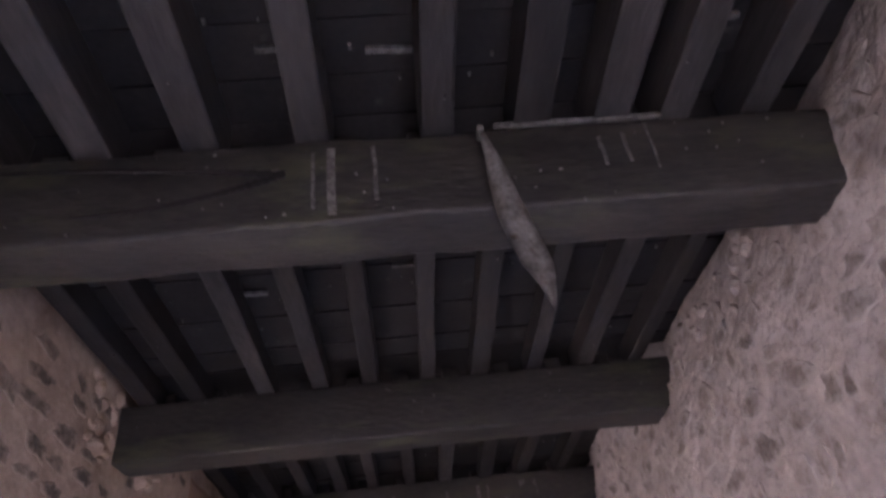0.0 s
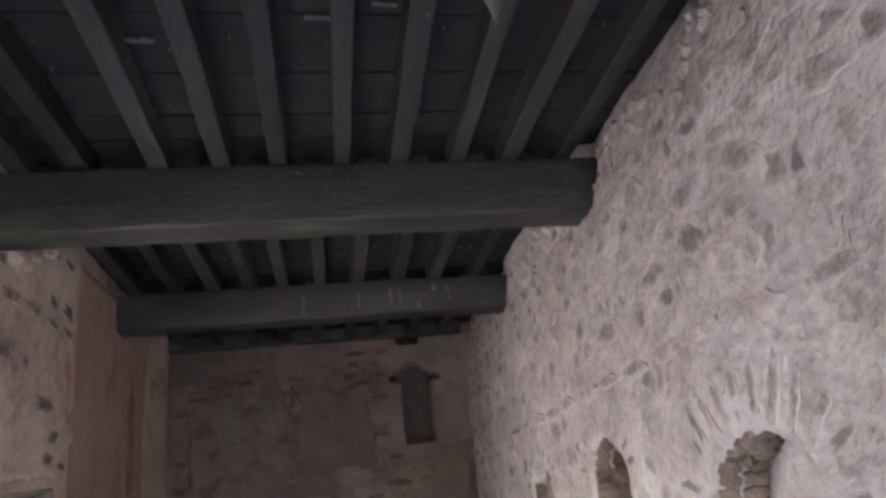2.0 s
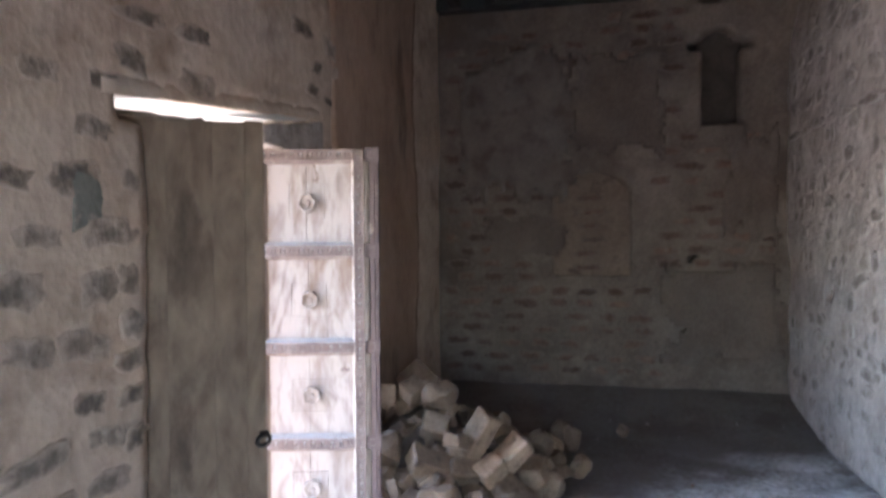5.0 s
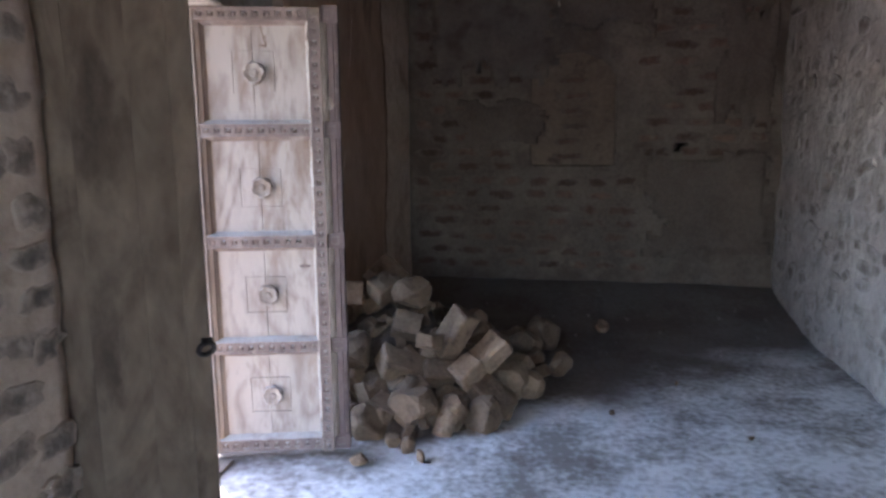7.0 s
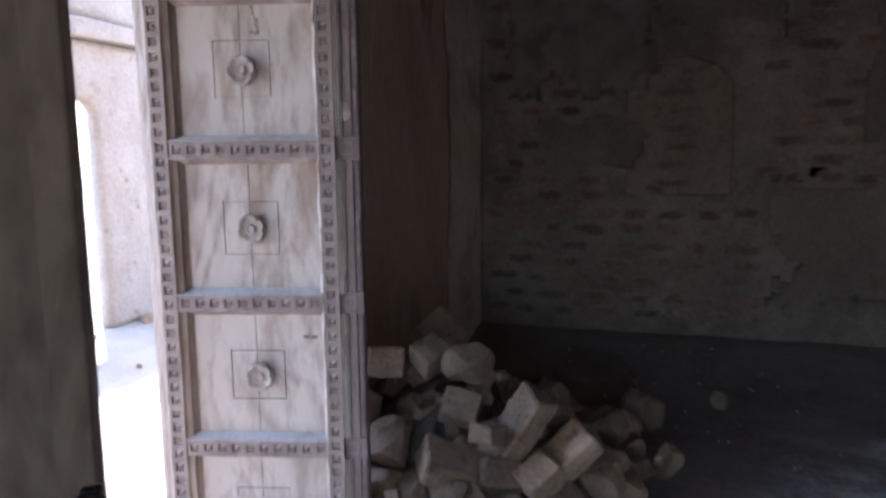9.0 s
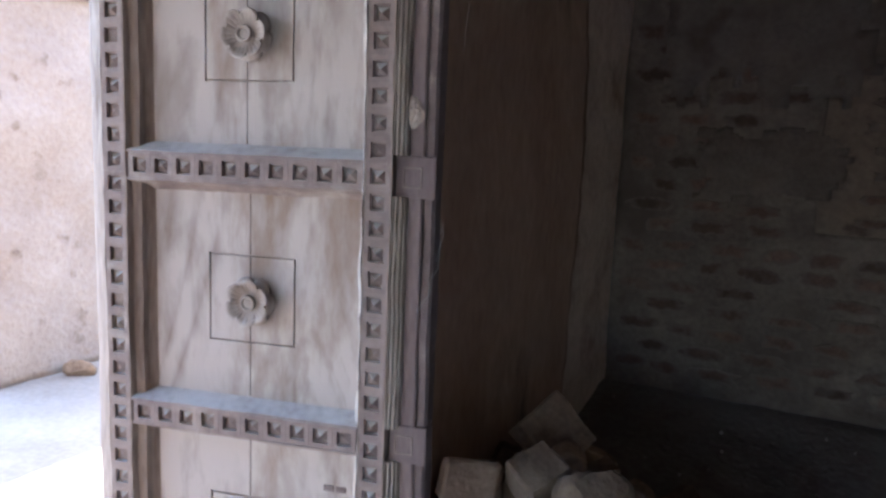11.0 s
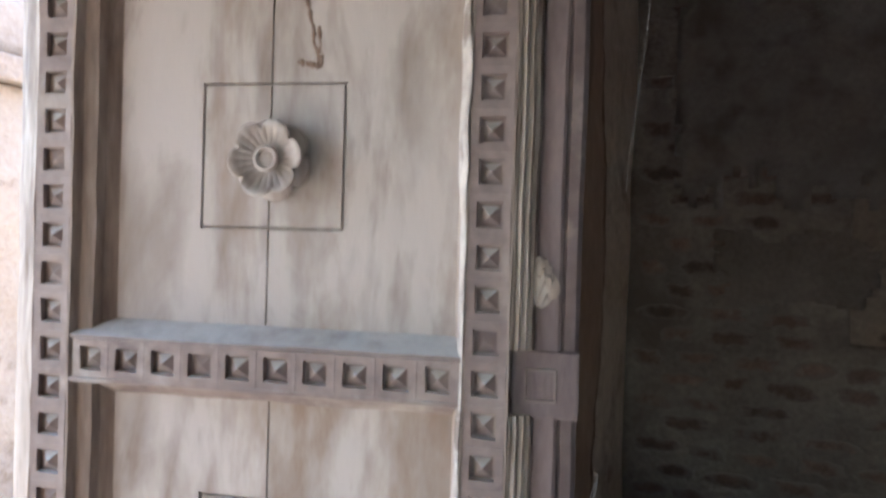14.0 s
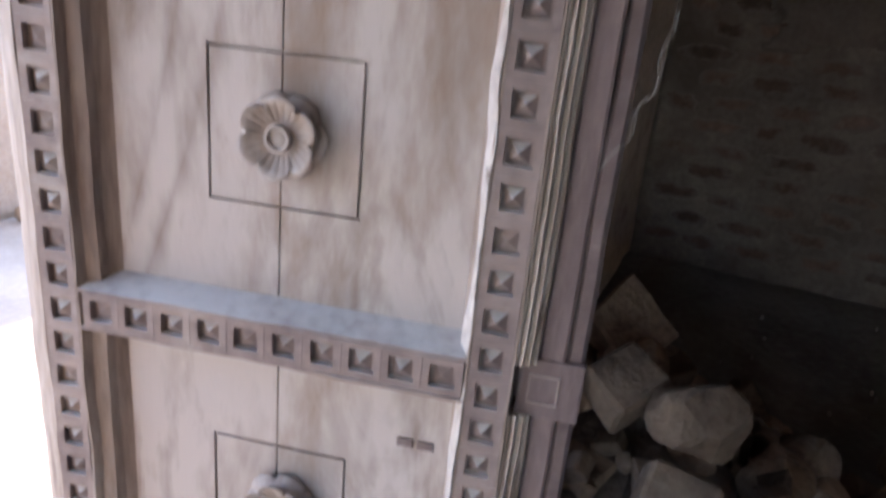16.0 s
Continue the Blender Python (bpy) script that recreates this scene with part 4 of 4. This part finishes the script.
def rock_mesh(name, r, seed):
    """An angular field rock: a ball cut by random planes."""
    rnd = random.Random(seed)
    bm = bmesh.new()
    bmesh.ops.create_icosphere(bm, subdivisions=3, radius=r)
    planes = []
    for _ in range(9):
        d = Vector((rnd.gauss(0, 1), rnd.gauss(0, 1), rnd.gauss(0, 1))).normalized()
        planes.append((d, r * rnd.uniform(0.55, 0.85)))
    for v in bm.verts:
        for d, h in planes:
            k = v.co.dot(d) - h
            if k > 0:
                v.co -= d * k
        v.co += r * 0.09 * Vector(noise.noise_vector(v.co * 20 + Vector((seed, 0, 0))))
    return mesh_of(name, bm, M_RUBBLE)


BLOCKS = [block_mesh("stone_block", a, b, c, 40 + i, 0.2) for i, (a, b, c) in enumerate(((0.30, 0.15, 0.11), (0.26, 0.17, 0.12), (0.20, 0.14, 0.13), (0.24, 0.19, 0.08), (0.17, 0.13, 0.10), (0.15, 0.11, 0.08)))]
ROCKS = [rock_mesh("rock", r, 60 + i) for i, r in enumerate((0.13, 0.115, 0.105, 0.095, 0.085, 0.075))]


def heap_stone(me, x, y, z, rx, ry, rz, label):
    ob = new("rubble_stone", me)
    ob.matrix_basis = pose(x, y, z, rx, ry, rz)
    return tagged(ob, label, "stone", "fallen rubble stones")


HEAP = "buff broken building stone in the rubble heap"
# the ones that can be told apart at the front and side of the heap
NAMED = (
    (1, -0.75, 5.50, 0.41, 15, -58, 25), (0, -0.58, 5.52, 0.28, 20, -46, 15), (0, -0.545, 5.40, 0.10, 10, 36, -20), (1, -1.00, 5.32, 0.26, 25, 22, 35),
    (4, -1.36, 5.52, 0.60, 84, 8, 35), (4, -1.18, 5.62, 0.62, 28, -14, 60), (4, -1.40, 5.36, 0.44, 15, -76, 50), (2, -0.95, 5.28, 0.17, 12, 30, 60),
    (4, -1.02, 5.52, 0.43, 50, 15, 10), (4, -0.66, 5.38, 0.24, 15, -30, 40), (5, -0.87, 5.36, 0.40, 0, 20, 80), (2, -0.42, 5.80, 0.12, 5, 40, 70),
    (3, -1.25, 5.95, 0.62, 40, -15, 70), (2, -1.46, 5.16, 0.30, 20, 30, 40), (2, -0.82, 5.38, 0.22, 40, 10, 20),
)
ROUND = ((0, -0.30, 6.62, 0.10), (4, -0.19, 6.08, 0.06), (0, -0.91, 5.15, 0.11), (1, -1.32, 5.12, 0.13), (2, -0.70, 5.22, 0.07), (1, -1.01, 5.60, 0.60), (0, -1.27, 5.30, 0.34),
         (3, -0.56, 6.30, 0.12), (2, -0.72, 6.05, 0.30), (3, -0.38, 6.35, 0.09), (1, -0.47, 6.15, 0.16), (2, -0.45, 5.62, 0.14))
for i, x, y, z, rx, ry, rz in NAMED:
    heap_stone(BLOCKS[i], x, y, z, rx, ry, rz, HEAP)
for k, (i, x, y, z) in enumerate(ROUND):
    heap_stone(ROCKS[i], x, y, z, 40 * k, 70 * k, 25 * k, "rough rounded rubble stone lying in the heap" if z > 0.1 else "rough rubble stone lying on the earth floor")


def heap_height(x, y):
    d = math.hypot((x + 1.18) / 0.86, (y - 5.86) / 0.95)
    return max(0.0, 0.66 * (1 - d ** 1.25))


mound = bmesh.new()
lattice = [[mound.verts.new((-1.58 + 0.05 * i, 4.95 + 0.05 * k, 0.8 * heap_height(-1.58 + 0.05 * i, 4.95 + 0.05 * k) - 0.06
            + 0.06 * noise.noise(Vector((i * 0.4, k * 0.4, 7))))) for k in range(40)] for i in range(27)]
for i in range(26):
    for k in range(39):
        mound.faces.new((lattice[i][k], lattice[i + 1][k], lattice[i + 1][k + 1], lattice[i][k + 1]))
tagged(part("rubble_earth", mound, M_EARTH), "dry brown earth and crumbs between the rubble stones", "earth", kind="stuff")

rnd = random.Random(5)
count = 0
while count < 86:
    x, y = rnd.uniform(-1.53, -0.32), rnd.uniform(5.02, 6.8)
    h = heap_height(x, y)
    if h < 0.02:
        continue
    z = max(0.04, h * rnd.uniform(0.4, 0.94) - 0.055)
    me = rnd.choice(BLOCKS[1:]) if rnd.random() < 0.36 else rnd.choice(ROCKS[1:])
    heap_stone(me, x, y, z, rnd.uniform(0, 360), rnd.uniform(0, 360), rnd.uniform(0, 360), HEAP)
    count += 1

# smaller broken pieces lodged between the large ones
count = 0
while count < 90:
    x, y = rnd.uniform(-1.53, -0.2), rnd.uniform(4.98, 6.9)
    h = heap_height(x, y)
    if h < 0.015:
        continue
    me = rnd.choice(BLOCKS[3:]) if rnd.random() < 0.5 else rnd.choice(ROCKS[2:])
    k = rnd.uniform(0.35, 0.7)
    ob = heap_stone(me, x, y, max(0.02, h * rnd.uniform(0.72, 0.92)), rnd.uniform(0, 360), rnd.uniform(0, 360), rnd.uniform(0, 360), "small broken building stone wedged in the rubble heap")
    ob.scale = (k, k, k)
    count += 1

# debris at the foot of the courtyard wall
for k, (x, y, q) in enumerate(((-4.86, 8.15, 1.0), (-4.80, 8.4, 0.8), (-4.85, 8.7, 1.3), (-4.78, 9.1, 0.9), (-4.85, 9.6, 1.2), (-4.82, 7.4, 1.1), (-4.7, 7.0, 0.6), (-4.84, 6.7, 1.2), (-4.3, 7.6, 0.5), (-3.9, 6.9, 0.4))):
    ob = heap_stone(ROCKS[k % 6], x, y, -0.06 + 0.03 * q, 50 * k, 35 * k, 20 * k, "sunlit broken stone at the courtyard wall")
    ob.scale = (q * 0.7, q * 0.8, q * 0.4)

# chips before the heap, and grit over the floor
for k, (x, y, s) in enumerate(((-1.07, 4.74, 0.5), (-0.80, 4.82, 0.42), (-0.97, 4.95, 0.62), (-0.88, 4.90, 0.5), (0.10, 7.05, 0.75), (0.5, 6.0, 0.22), (0.1, 5.5, 0.2), (0.75, 5.3, 0.2))):
    ob = heap_stone(ROCKS[3 + k % 3], x, y, 0.05 * s, 30 * k, 55 * k, 80 * k, "small broken stone chip on the earth floor")
    ob.scale = (s, s, s * 0.7)
grit = bmesh.new()
for _ in range(110):
    x, y = rnd.uniform(LEFT + 0.1, RIGHT - 0.1), rnd.uniform(4.2, 7.9)
    r = rnd.uniform(0.002, 0.006)
    add_box(grit, x - r, x + r, y - r * 0.8, y + r * 0.8, -0.01, 0.004 + r * 0.6 + 0.16 * min(1.0, max(0.0, y - 6.9) / 1.1) ** 1.5, bevel=r * 0.3)
tagged(part("grit", grit, M_FLOOR), "scattered grit and stone crumbs on the floor", "grit", kind="stuff")


# ---- wall stones and bricks ----
def puck(seed, square=0.0, n=11):
    """A stone that stands a little out of its mortar: unit size, face along +z."""
    r_ = random.Random(seed)
    verts, faces = [], []
    rad = [r_.uniform(0.68, 1.12) for _ in range(n)]
    ph = r_.uniform(0, 6)
    for scale, h in ((1.06, -4.0), (0.97, 0.2), (0.84, 0.85)):
        for k in range(n):
            a = ph * (1 - square) + 2 * math.pi * k / n
            c, s_ = math.cos(a), math.sin(a)
            e = 1.0 / max(abs(c), abs(s_)) if square else 1.0
            e = 1 + (min(e, 1.3) - 1) * square
            verts.append((0.5 * c * rad[k] * scale * e, 0.5 * s_ * rad[k] * scale * e, h + r_.uniform(-0.12, 0.12) * (h > 0)))
    verts.append((0, 0, 1.0))
    for b in range(2):
        for k in range(n):
            q = (k + 1) % n
            faces.append((b * n + k, b * n + q, (b + 1) * n + q, (b + 1) * n + k))
    for k in range(n):
        faces.append((2 * n + k, 2 * n + (k + 1) % n, 3 * n))
    return verts, faces


def rim_of(verts):
    """1 on the sides of a stone, 0.7 at the edge of its face, 0 in the middle of it."""
    n = (len(verts) - 1) // 3
    return [1.0] * (2 * n) + [0.7] * n + [0.0]


def lay(owner, name, shapes, mat, spots, near, label):
    """Lays pieces at poses with sizes; near(m) picks those that become objects of their own, the rest is joined."""
    meshes = []
    for verts, faces in shapes:
        me = bpy.data.meshes.new(name)
        me.from_pydata(verts, [], faces)
        me.materials.append(mat)
        me.attributes.new("rim", "FLOAT", "POINT").data.foreach_set("value", rim_of(verts))
        for p in me.polygons:
            p.use_smooth = len(verts) > 20
        meshes.append(me)
    jv, jf, jr, own = [], [], [], 0
    for k, (m, size) in enumerate(spots):
        i = random.randrange(len(shapes))
        full = m @ Matrix.Diagonal((*size, 1))
        if own < 300 and near(m.translation):
            piece(name, meshes[i], owner, full)
            own += 1
        else:
            base = len(jv)
            jr += rim_of(shapes[i][0])
            jv += [tuple(full @ Vector(v)) for v in shapes[i][0]]
            jf += [tuple(base + q for q in f) for f in shapes[i][1]]
    if jv:
        me = bpy.data.meshes.new(name + "_rest")
        me.from_pydata(jv, [], jf)
        me.materials.append(mat)
        me.attributes.new("rim", "FLOAT", "POINT").data.foreach_set("value", jr)
        ob = new(name + "_rest", me)
        ob.parent = owner
        tagged(ob, label, kind="stuff")


FACE_RIGHT = Matrix(((0, 0, -1), (1, 0, 0), (0, 1, 0))).to_4x4()   # local x along +y, local y up, local z out of the right wall
FACE_LEFT = Matrix(((0, 0, 1), (-1, 0, 0), (0, 1, 0))).to_4x4()
FACE_BACK = Matrix(((1, 0, 0), (0, 0, -1), (0, 1, 0))).to_4x4()
STONES = [puck(100 + i, 0.5) for i in range(12)]
COURSED = [puck(200 + i, 0.9, 13) for i in range(8)]
BRICKS = [puck(300 + i, 0.85, 13) for i in range(10)]


def at_wall(face, x, y, z, turn):
    return Matrix.Translation((x, y, z)) @ face @ Matrix.Rotation(radians(turn), 4, "Z")


def right_x(y, z):
    return RIGHT + swell(y - Y0, z, 2, 0.024) + lean(y) * max(0.0, z - 3.25)


def left_x(y, z):
    return LEFT - swell(y - Y0, z, 1, 0.016)


def back_y(x, z):
    return BACK + swell(x - LEFT, z, 3, 0.014)


def right_stones():
    r_ = random.Random(11)
    spots, ring = [], []
    arches = ((2.62, 3.34, 0.75, 2.0), (4.13, 4.66, 0.98, 2.14), (5.49, 6.0, 1.07, 2.12))

    def free(y, z, pad=0.05):
        return not any(a - pad < y < b + pad and c - pad < z < d - 0.2 or math.hypot(y - (a + b) / 2, z - d + 0.25) < (b - a) / 2 + (0.38 if b - a > 0.6 else 0.2) and z > d - 0.25 for a, b, c, d in arches)

    # rings of narrow stones over the recess heads
    for (a, b, c, d), count_, long in zip(arches, (15, 10, 10), (0.26, 0.13, 0.12)):
        cy, half, base = (a + b) / 2, (b - a) / 2, d - (0.3 if b - a > 0.6 else 0.2)
        for k in range(count_):
            ang = math.pi * (k + 0.5) / count_
            rr = half + long / 2 + 0.02 + r_.uniform(0, 0.03)
            hz = (d - base) + long / 2 + 0.02
            sy, sz = cy + rr * math.cos(ang), base + hz * math.sin(ang)
            ring.append((at_wall(FACE_RIGHT, right_x(sy, sz), sy, sz, math.degrees(ang) + r_.uniform(-5, 5)),
                         (long * r_.uniform(0.8, 1.1), r_.uniform(0.05, 0.075) * (1.0 if long > 0.2 else 0.75), 0.0045)))
    # flat bonding course
    y = 0.6
    while y < 7.9:
        w = r_.uniform(0.25, 0.5)
        spots.append((at_wall(FACE_RIGHT, right_x(y + w / 2, 2.4), y + w / 2, 2.40 + r_.uniform(-0.012, 0.012), r_.uniform(-1, 1)), (w * 0.95, r_.uniform(0.055, 0.09), 0.012)))
        y += w
    z = 0.12
    while z < 3.72:
        y = 0.4 + r_.uniform(0, 0.1)
        h = r_.uniform(0.11, 0.19)
        while y < 8.0:
            w = r_.choice((0.11, 0.16, 0.2, 0.26, 0.33)) * r_.uniform(0.85, 1.15)
            if abs(z - 2.40) > 0.09 and free(y, z) and r_.random() < (0.93 if z > 1.3 else 0.6):
                spots.append((at_wall(FACE_RIGHT, right_x(y, z), y, z + r_.uniform(-0.025, 0.025), r_.uniform(-22, 22)),
                              (w * r_.uniform(0.7, 1.1), h * r_.uniform(0.55, 1.15), r_.uniform(0.002, 0.0075))))
            y += w + r_.uniform(0.0, 0.04)
        z += h
    lay(right, "voussoir", BRICKS, M_VOUSSOIR, ring, lambda p: True, "narrow grey arch stones")
    lay(right, "wall_stone", STONES, M_STONE, spots, lambda p: 2.0 < p.y < 5.6 and 1.35 < p.z < 3.3, "grey fieldstones set in pale mortar")


def left_stones():
    r_ = random.Random(12)
    spots = []
    z = 0.12
    while z < 3.75:
        h = r_.uniform(0.13, 0.19)
        y = 0.9 + r_.uniform(0, 0.15)
        while y < 5.33:
            w = r_.uniform(0.15, 0.30)
            door_ = (1.2 < y < 2.7 and z < 2.3) or 3.66 - w * 0.35 < y < 5.3 and z < soffit_height(y) + 0.07
            if not door_ and r_.random() < (0.92 if z < 2.2 else 0.8 if y < 3.9 else 0.55):
                spots.append((at_wall(FACE_LEFT, left_x(y, z), y, z + r_.uniform(-0.02, 0.02), r_.uniform(-9, 9)),
                              (w * r_.uniform(0.85, 1.2), h * r_.uniform(0.45, 0.78), r_.uniform(0.0025, 0.007))))
            y += w + r_.uniform(0.02, 0.08)
        z += h
    # jagged jamb stones of the doorway
    z = 0.1
    while z < 2.0:
        h = r_.uniform(0.10, 0.17)
        if r_.random() < 0.6:
            spots.append((at_wall(FACE_LEFT, LEFT - 0.004, 3.56 + r_.uniform(-0.02, 0.015), z, r_.uniform(-6, 6)), (r_.uniform(0.1, 0.17), h * 0.8, 0.012)))
        z += h + 0.015
    lay(left, "wall_stone", COURSED, M_STONE_L, spots, lambda p: 1.9 < p.y < 5.4 and 0.5 < p.z < 3.0, "brown stones set in lime mortar")


def back_bricks():
    r_ = random.Random(13)
    spots = []
    z, odd = 0.3, 0
    while z < 3.62:
        x = LEFT + 0.03 + (0.15 if odd % 2 else 0.0)
        while x < RIGHT - 0.12:
            w = r_.uniform(0.19, 0.33)
            xc = x + w / 2
            bare = noise.noise(Vector((xc * 0.9, z * 1.1, 4.2)))
            hollow = (0.62 < xc < 1.37 and 2.45 < z < 3.9) or (-0.36 < xc < 0.5 and 2.28 < z < 3.2) or (xc > 0.45 and z < 1.25) or (-0.66 < xc < 0.38 and 1.12 < z < 2.2) or xc + w / 2 > RIGHT - 0.02
            if not hollow and bare > (-0.6 if z < 1.3 else -0.16 if xc < 0.2 else -0.05) and r_.random() < 0.93:
                spots.append((at_wall(FACE_BACK, xc, back_y(xc, z), z + r_.uniform(-0.01, 0.01), r_.uniform(-2, 2)), (w * 0.95, r_.uniform(0.075, 0.105), r_.uniform(0.003, 0.012))))
            x += w + r_.uniform(0.005, 0.03)
        z += r_.uniform(0.115, 0.135)
        odd += 1
    for k in range(6):
        zz = 1.26 + 0.13 * k
        spots.append((at_wall(FACE_BACK, -0.15 + r_.uniform(-0.05, 0.05), BACK + 0.05, zz, r_.uniform(-3, 3)), (r_.uniform(0.2, 0.36), 0.06, 0.012)))
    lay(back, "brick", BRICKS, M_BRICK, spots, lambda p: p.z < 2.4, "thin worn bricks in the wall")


def recess_bricks():
    """Rough brown brick courses on the far side of each recess."""
    r_ = random.Random(14)
    spots = []
    for y_far, z0, z1 in ((3.34, 0.8, 1.9), (4.66, 1.02, 2.02)):
        z = z0
        while z < z1:
            h = r_.uniform(0.06, 0.1)
            cut = r_.uniform(0.09, 0.16)
            for a, b in ((0.012, cut - 0.006), (cut + 0.006, 0.236)):
                spots.append((at_wall(FACE_BACK, RIGHT + (a + b) / 2, y_far - 0.014, z + h / 2, r_.uniform(-2, 2)), (b - a, h * 0.96, r_.uniform(0.004, 0.014))))
            z += h
    for a, b, d, rise in ((2.62, 3.34, 2.0, 0.3), (4.13, 4.66, 2.14, 0.2)):
        for k in range(9):
            ang = radians(4 + 12 * k)
            sy, sz = (a + b) / 2 + ((b - a) / 2 - 0.012) * math.cos(ang), d - rise + (rise - 0.012) * math.sin(ang)
            for x0, x1 in ((0.012, 0.115), (0.125, 0.236)):
                turned = Matrix(((1, 0, 0), (0, -math.sin(ang), -math.cos(ang)), (0, math.cos(ang), -math.sin(ang)))).to_4x4()
                spots.append((Matrix.Translation((RIGHT + (x0 + x1) / 2, sy, sz)) @ turned, (x1 - x0, r_.uniform(0.05, 0.075), r_.uniform(0.008, 0.022))))
    lay(right, "lining_brick", BRICKS, M_JAMB, spots, lambda p: True, "brown lining bricks")


right_stones()
recess_bricks()
left_stones()
back_bricks()


def skim(name, x, z, w, h, depth, mat, seed, label):
    """A ragged patch of old plaster that lies over the bricks of the back wall."""
    n = 26
    verts, faces, inner = [], [], {}

    def keep(u, v):
        e = max(abs(u), abs(v))
        return e + 0.42 * noise.noise(Vector((u * 1.6, v * 1.6, seed))) + 0.22 * noise.noise(Vector((u * 6, v * 6, seed + 4))) < 0.9

    def vert(i, k):
        if (i, k) not in inner:
            u, v = 2 * i / n - 1, 2 * k / n - 1
            px, pz = x + u * w / 2 + 0.012 * noise.noise(Vector((u * 9, v * 9, seed))), z + v * h / 2 + 0.012 * noise.noise(Vector((v * 9, u * 9, seed)))
            edge = not all(keep(u + a, v + b) for a in (-0.09, 0.09) for b in (-0.09, 0.09))
            out = 0.004 if edge else depth * (1 + 0.4 * noise.noise(Vector((u * 4, v * 4, seed))))
            inner[(i, k)] = len(verts)
            verts.append((px, back_y(px, pz) - out, pz))
        return inner[(i, k)]

    for i in range(n):
        for k in range(n):
            if keep((2 * i + 1) / n - 1, (2 * k + 1) / n - 1):
                faces.append((vert(i, k), vert(i + 1, k), vert(i + 1, k + 1), vert(i, k + 1)))
    me = bpy.data.meshes.new(name)
    me.from_pydata(verts, [], faces)
    bm = bmesh.new()
    bm.from_mesh(me)
    bpy.data.meshes.remove(me)
    bmesh.ops.solidify(bm, geom=bm.faces[:], thickness=-0.02)
    for f in bm.faces:
        f.smooth = True
    part(name, bm, mat, back, label)


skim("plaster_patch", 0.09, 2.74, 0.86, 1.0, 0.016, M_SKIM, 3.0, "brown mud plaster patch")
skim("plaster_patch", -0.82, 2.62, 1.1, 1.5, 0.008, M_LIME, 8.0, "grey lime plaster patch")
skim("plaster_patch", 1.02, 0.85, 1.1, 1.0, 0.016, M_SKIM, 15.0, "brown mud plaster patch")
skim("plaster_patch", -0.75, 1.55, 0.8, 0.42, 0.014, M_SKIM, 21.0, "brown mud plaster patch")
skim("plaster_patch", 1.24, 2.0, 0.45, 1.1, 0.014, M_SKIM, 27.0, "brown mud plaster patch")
hollow_back = part("hollow_infill", wall_grid(lambda u, v, d: Vector((0.80 + u, BACK + 0.22 + d, 2.5 + v)), 0.4, 0.98, 0.1, (), 0.04, 0.02, 23), M_HOLLOW)
tagged(hollow_back, "dim brown rubble back of the wall hollow", "wall", kind="structure")
infill = part("niche_infill", wall_grid(lambda u, v, d: Vector((-0.54 + u, BACK + 0.05 + d, 1.15 + v)), 0.8, 1.05, 0.1, (), 0.05, 0.014, 21), M_INFILL)
tagged(infill, "pale brown plastered infill of the wall niche", "wall", kind="structure")
lay(left, "dark_stone", COURSED[:1], M_GREEN, [(at_wall(FACE_LEFT, left_x(3.36, 1.7), 3.36, 1.70, 84), (0.24, 0.17, 0.006))], lambda p: True, "dark green-grey stone")

# broken rubble left in the head of the widest recess
jag = []
for me_ in ROCKS:
    me = me_.copy()
    me.materials.clear()
    me.materials.append(M_JAMB)
    jag.append(me)
r_ = random.Random(77)
for k in range(26):
    s = r_.uniform(0.15, 1.0)
    y = 2.98 + (3.34 - 2.98) * s
    z = 1.99 - 0.22 * max(0.0, s - 0.25) ** 1.6 + r_.uniform(-0.03, 0.01)
    q = r_.uniform(0.22, 0.42)
    piece("head_stone", jag[k % 6], right, pose(RIGHT + r_.uniform(0.03, 0.22), y, z, r_.uniform(0, 360), r_.uniform(0, 360), r_.uniform(0, 360)) @ Matrix.Diagonal((q, q * 0.7, q * 1.2, 1)))

# broken plaster along the heads of the walls, where the beams are let in
lumps = []
for me_ in ROCKS:
    for mat in (M_MORTAR, M_MORTAR_L):
        me = me_.copy()
        me.materials.clear()
        me.materials.append(mat)
        lumps.append(me)
r_ = random.Random(91)
for k in range(80):
    y = r_.choice((r_.uniform(4.25, 6.08), r_.uniform(4.25, 6.08), r_.uniform(2.1, 3.96)))
    z = r_.uniform(3.42, 3.76)
    q = r_.uniform(0.22, 0.5)
    piece("plaster_lump", lumps[2 * (k % 6)], right, pose(right_x(y, z) + 0.012, y, z, r_.uniform(0, 360), r_.uniform(0, 360), r_.uniform(0, 360)) @ Matrix.Diagonal((q, q * 1.1, q * 0.8, 1)))
for k in range(50):
    y, z = r_.uniform(3.55, 3.98) if k % 2 else r_.uniform(4.22, 4.9), r_.uniform(3.32, 3.76)
    q = r_.uniform(0.3, 0.6)
    piece("plaster_lump", lumps[2 * (k % 6) + 1], left, pose(left_x(y, z) - 0.012, y, z, r_.uniform(0, 360), r_.uniform(0, 360), r_.uniform(0, 360)) @ Matrix.Diagonal((q, q * 1.1, q * 0.8, 1)))
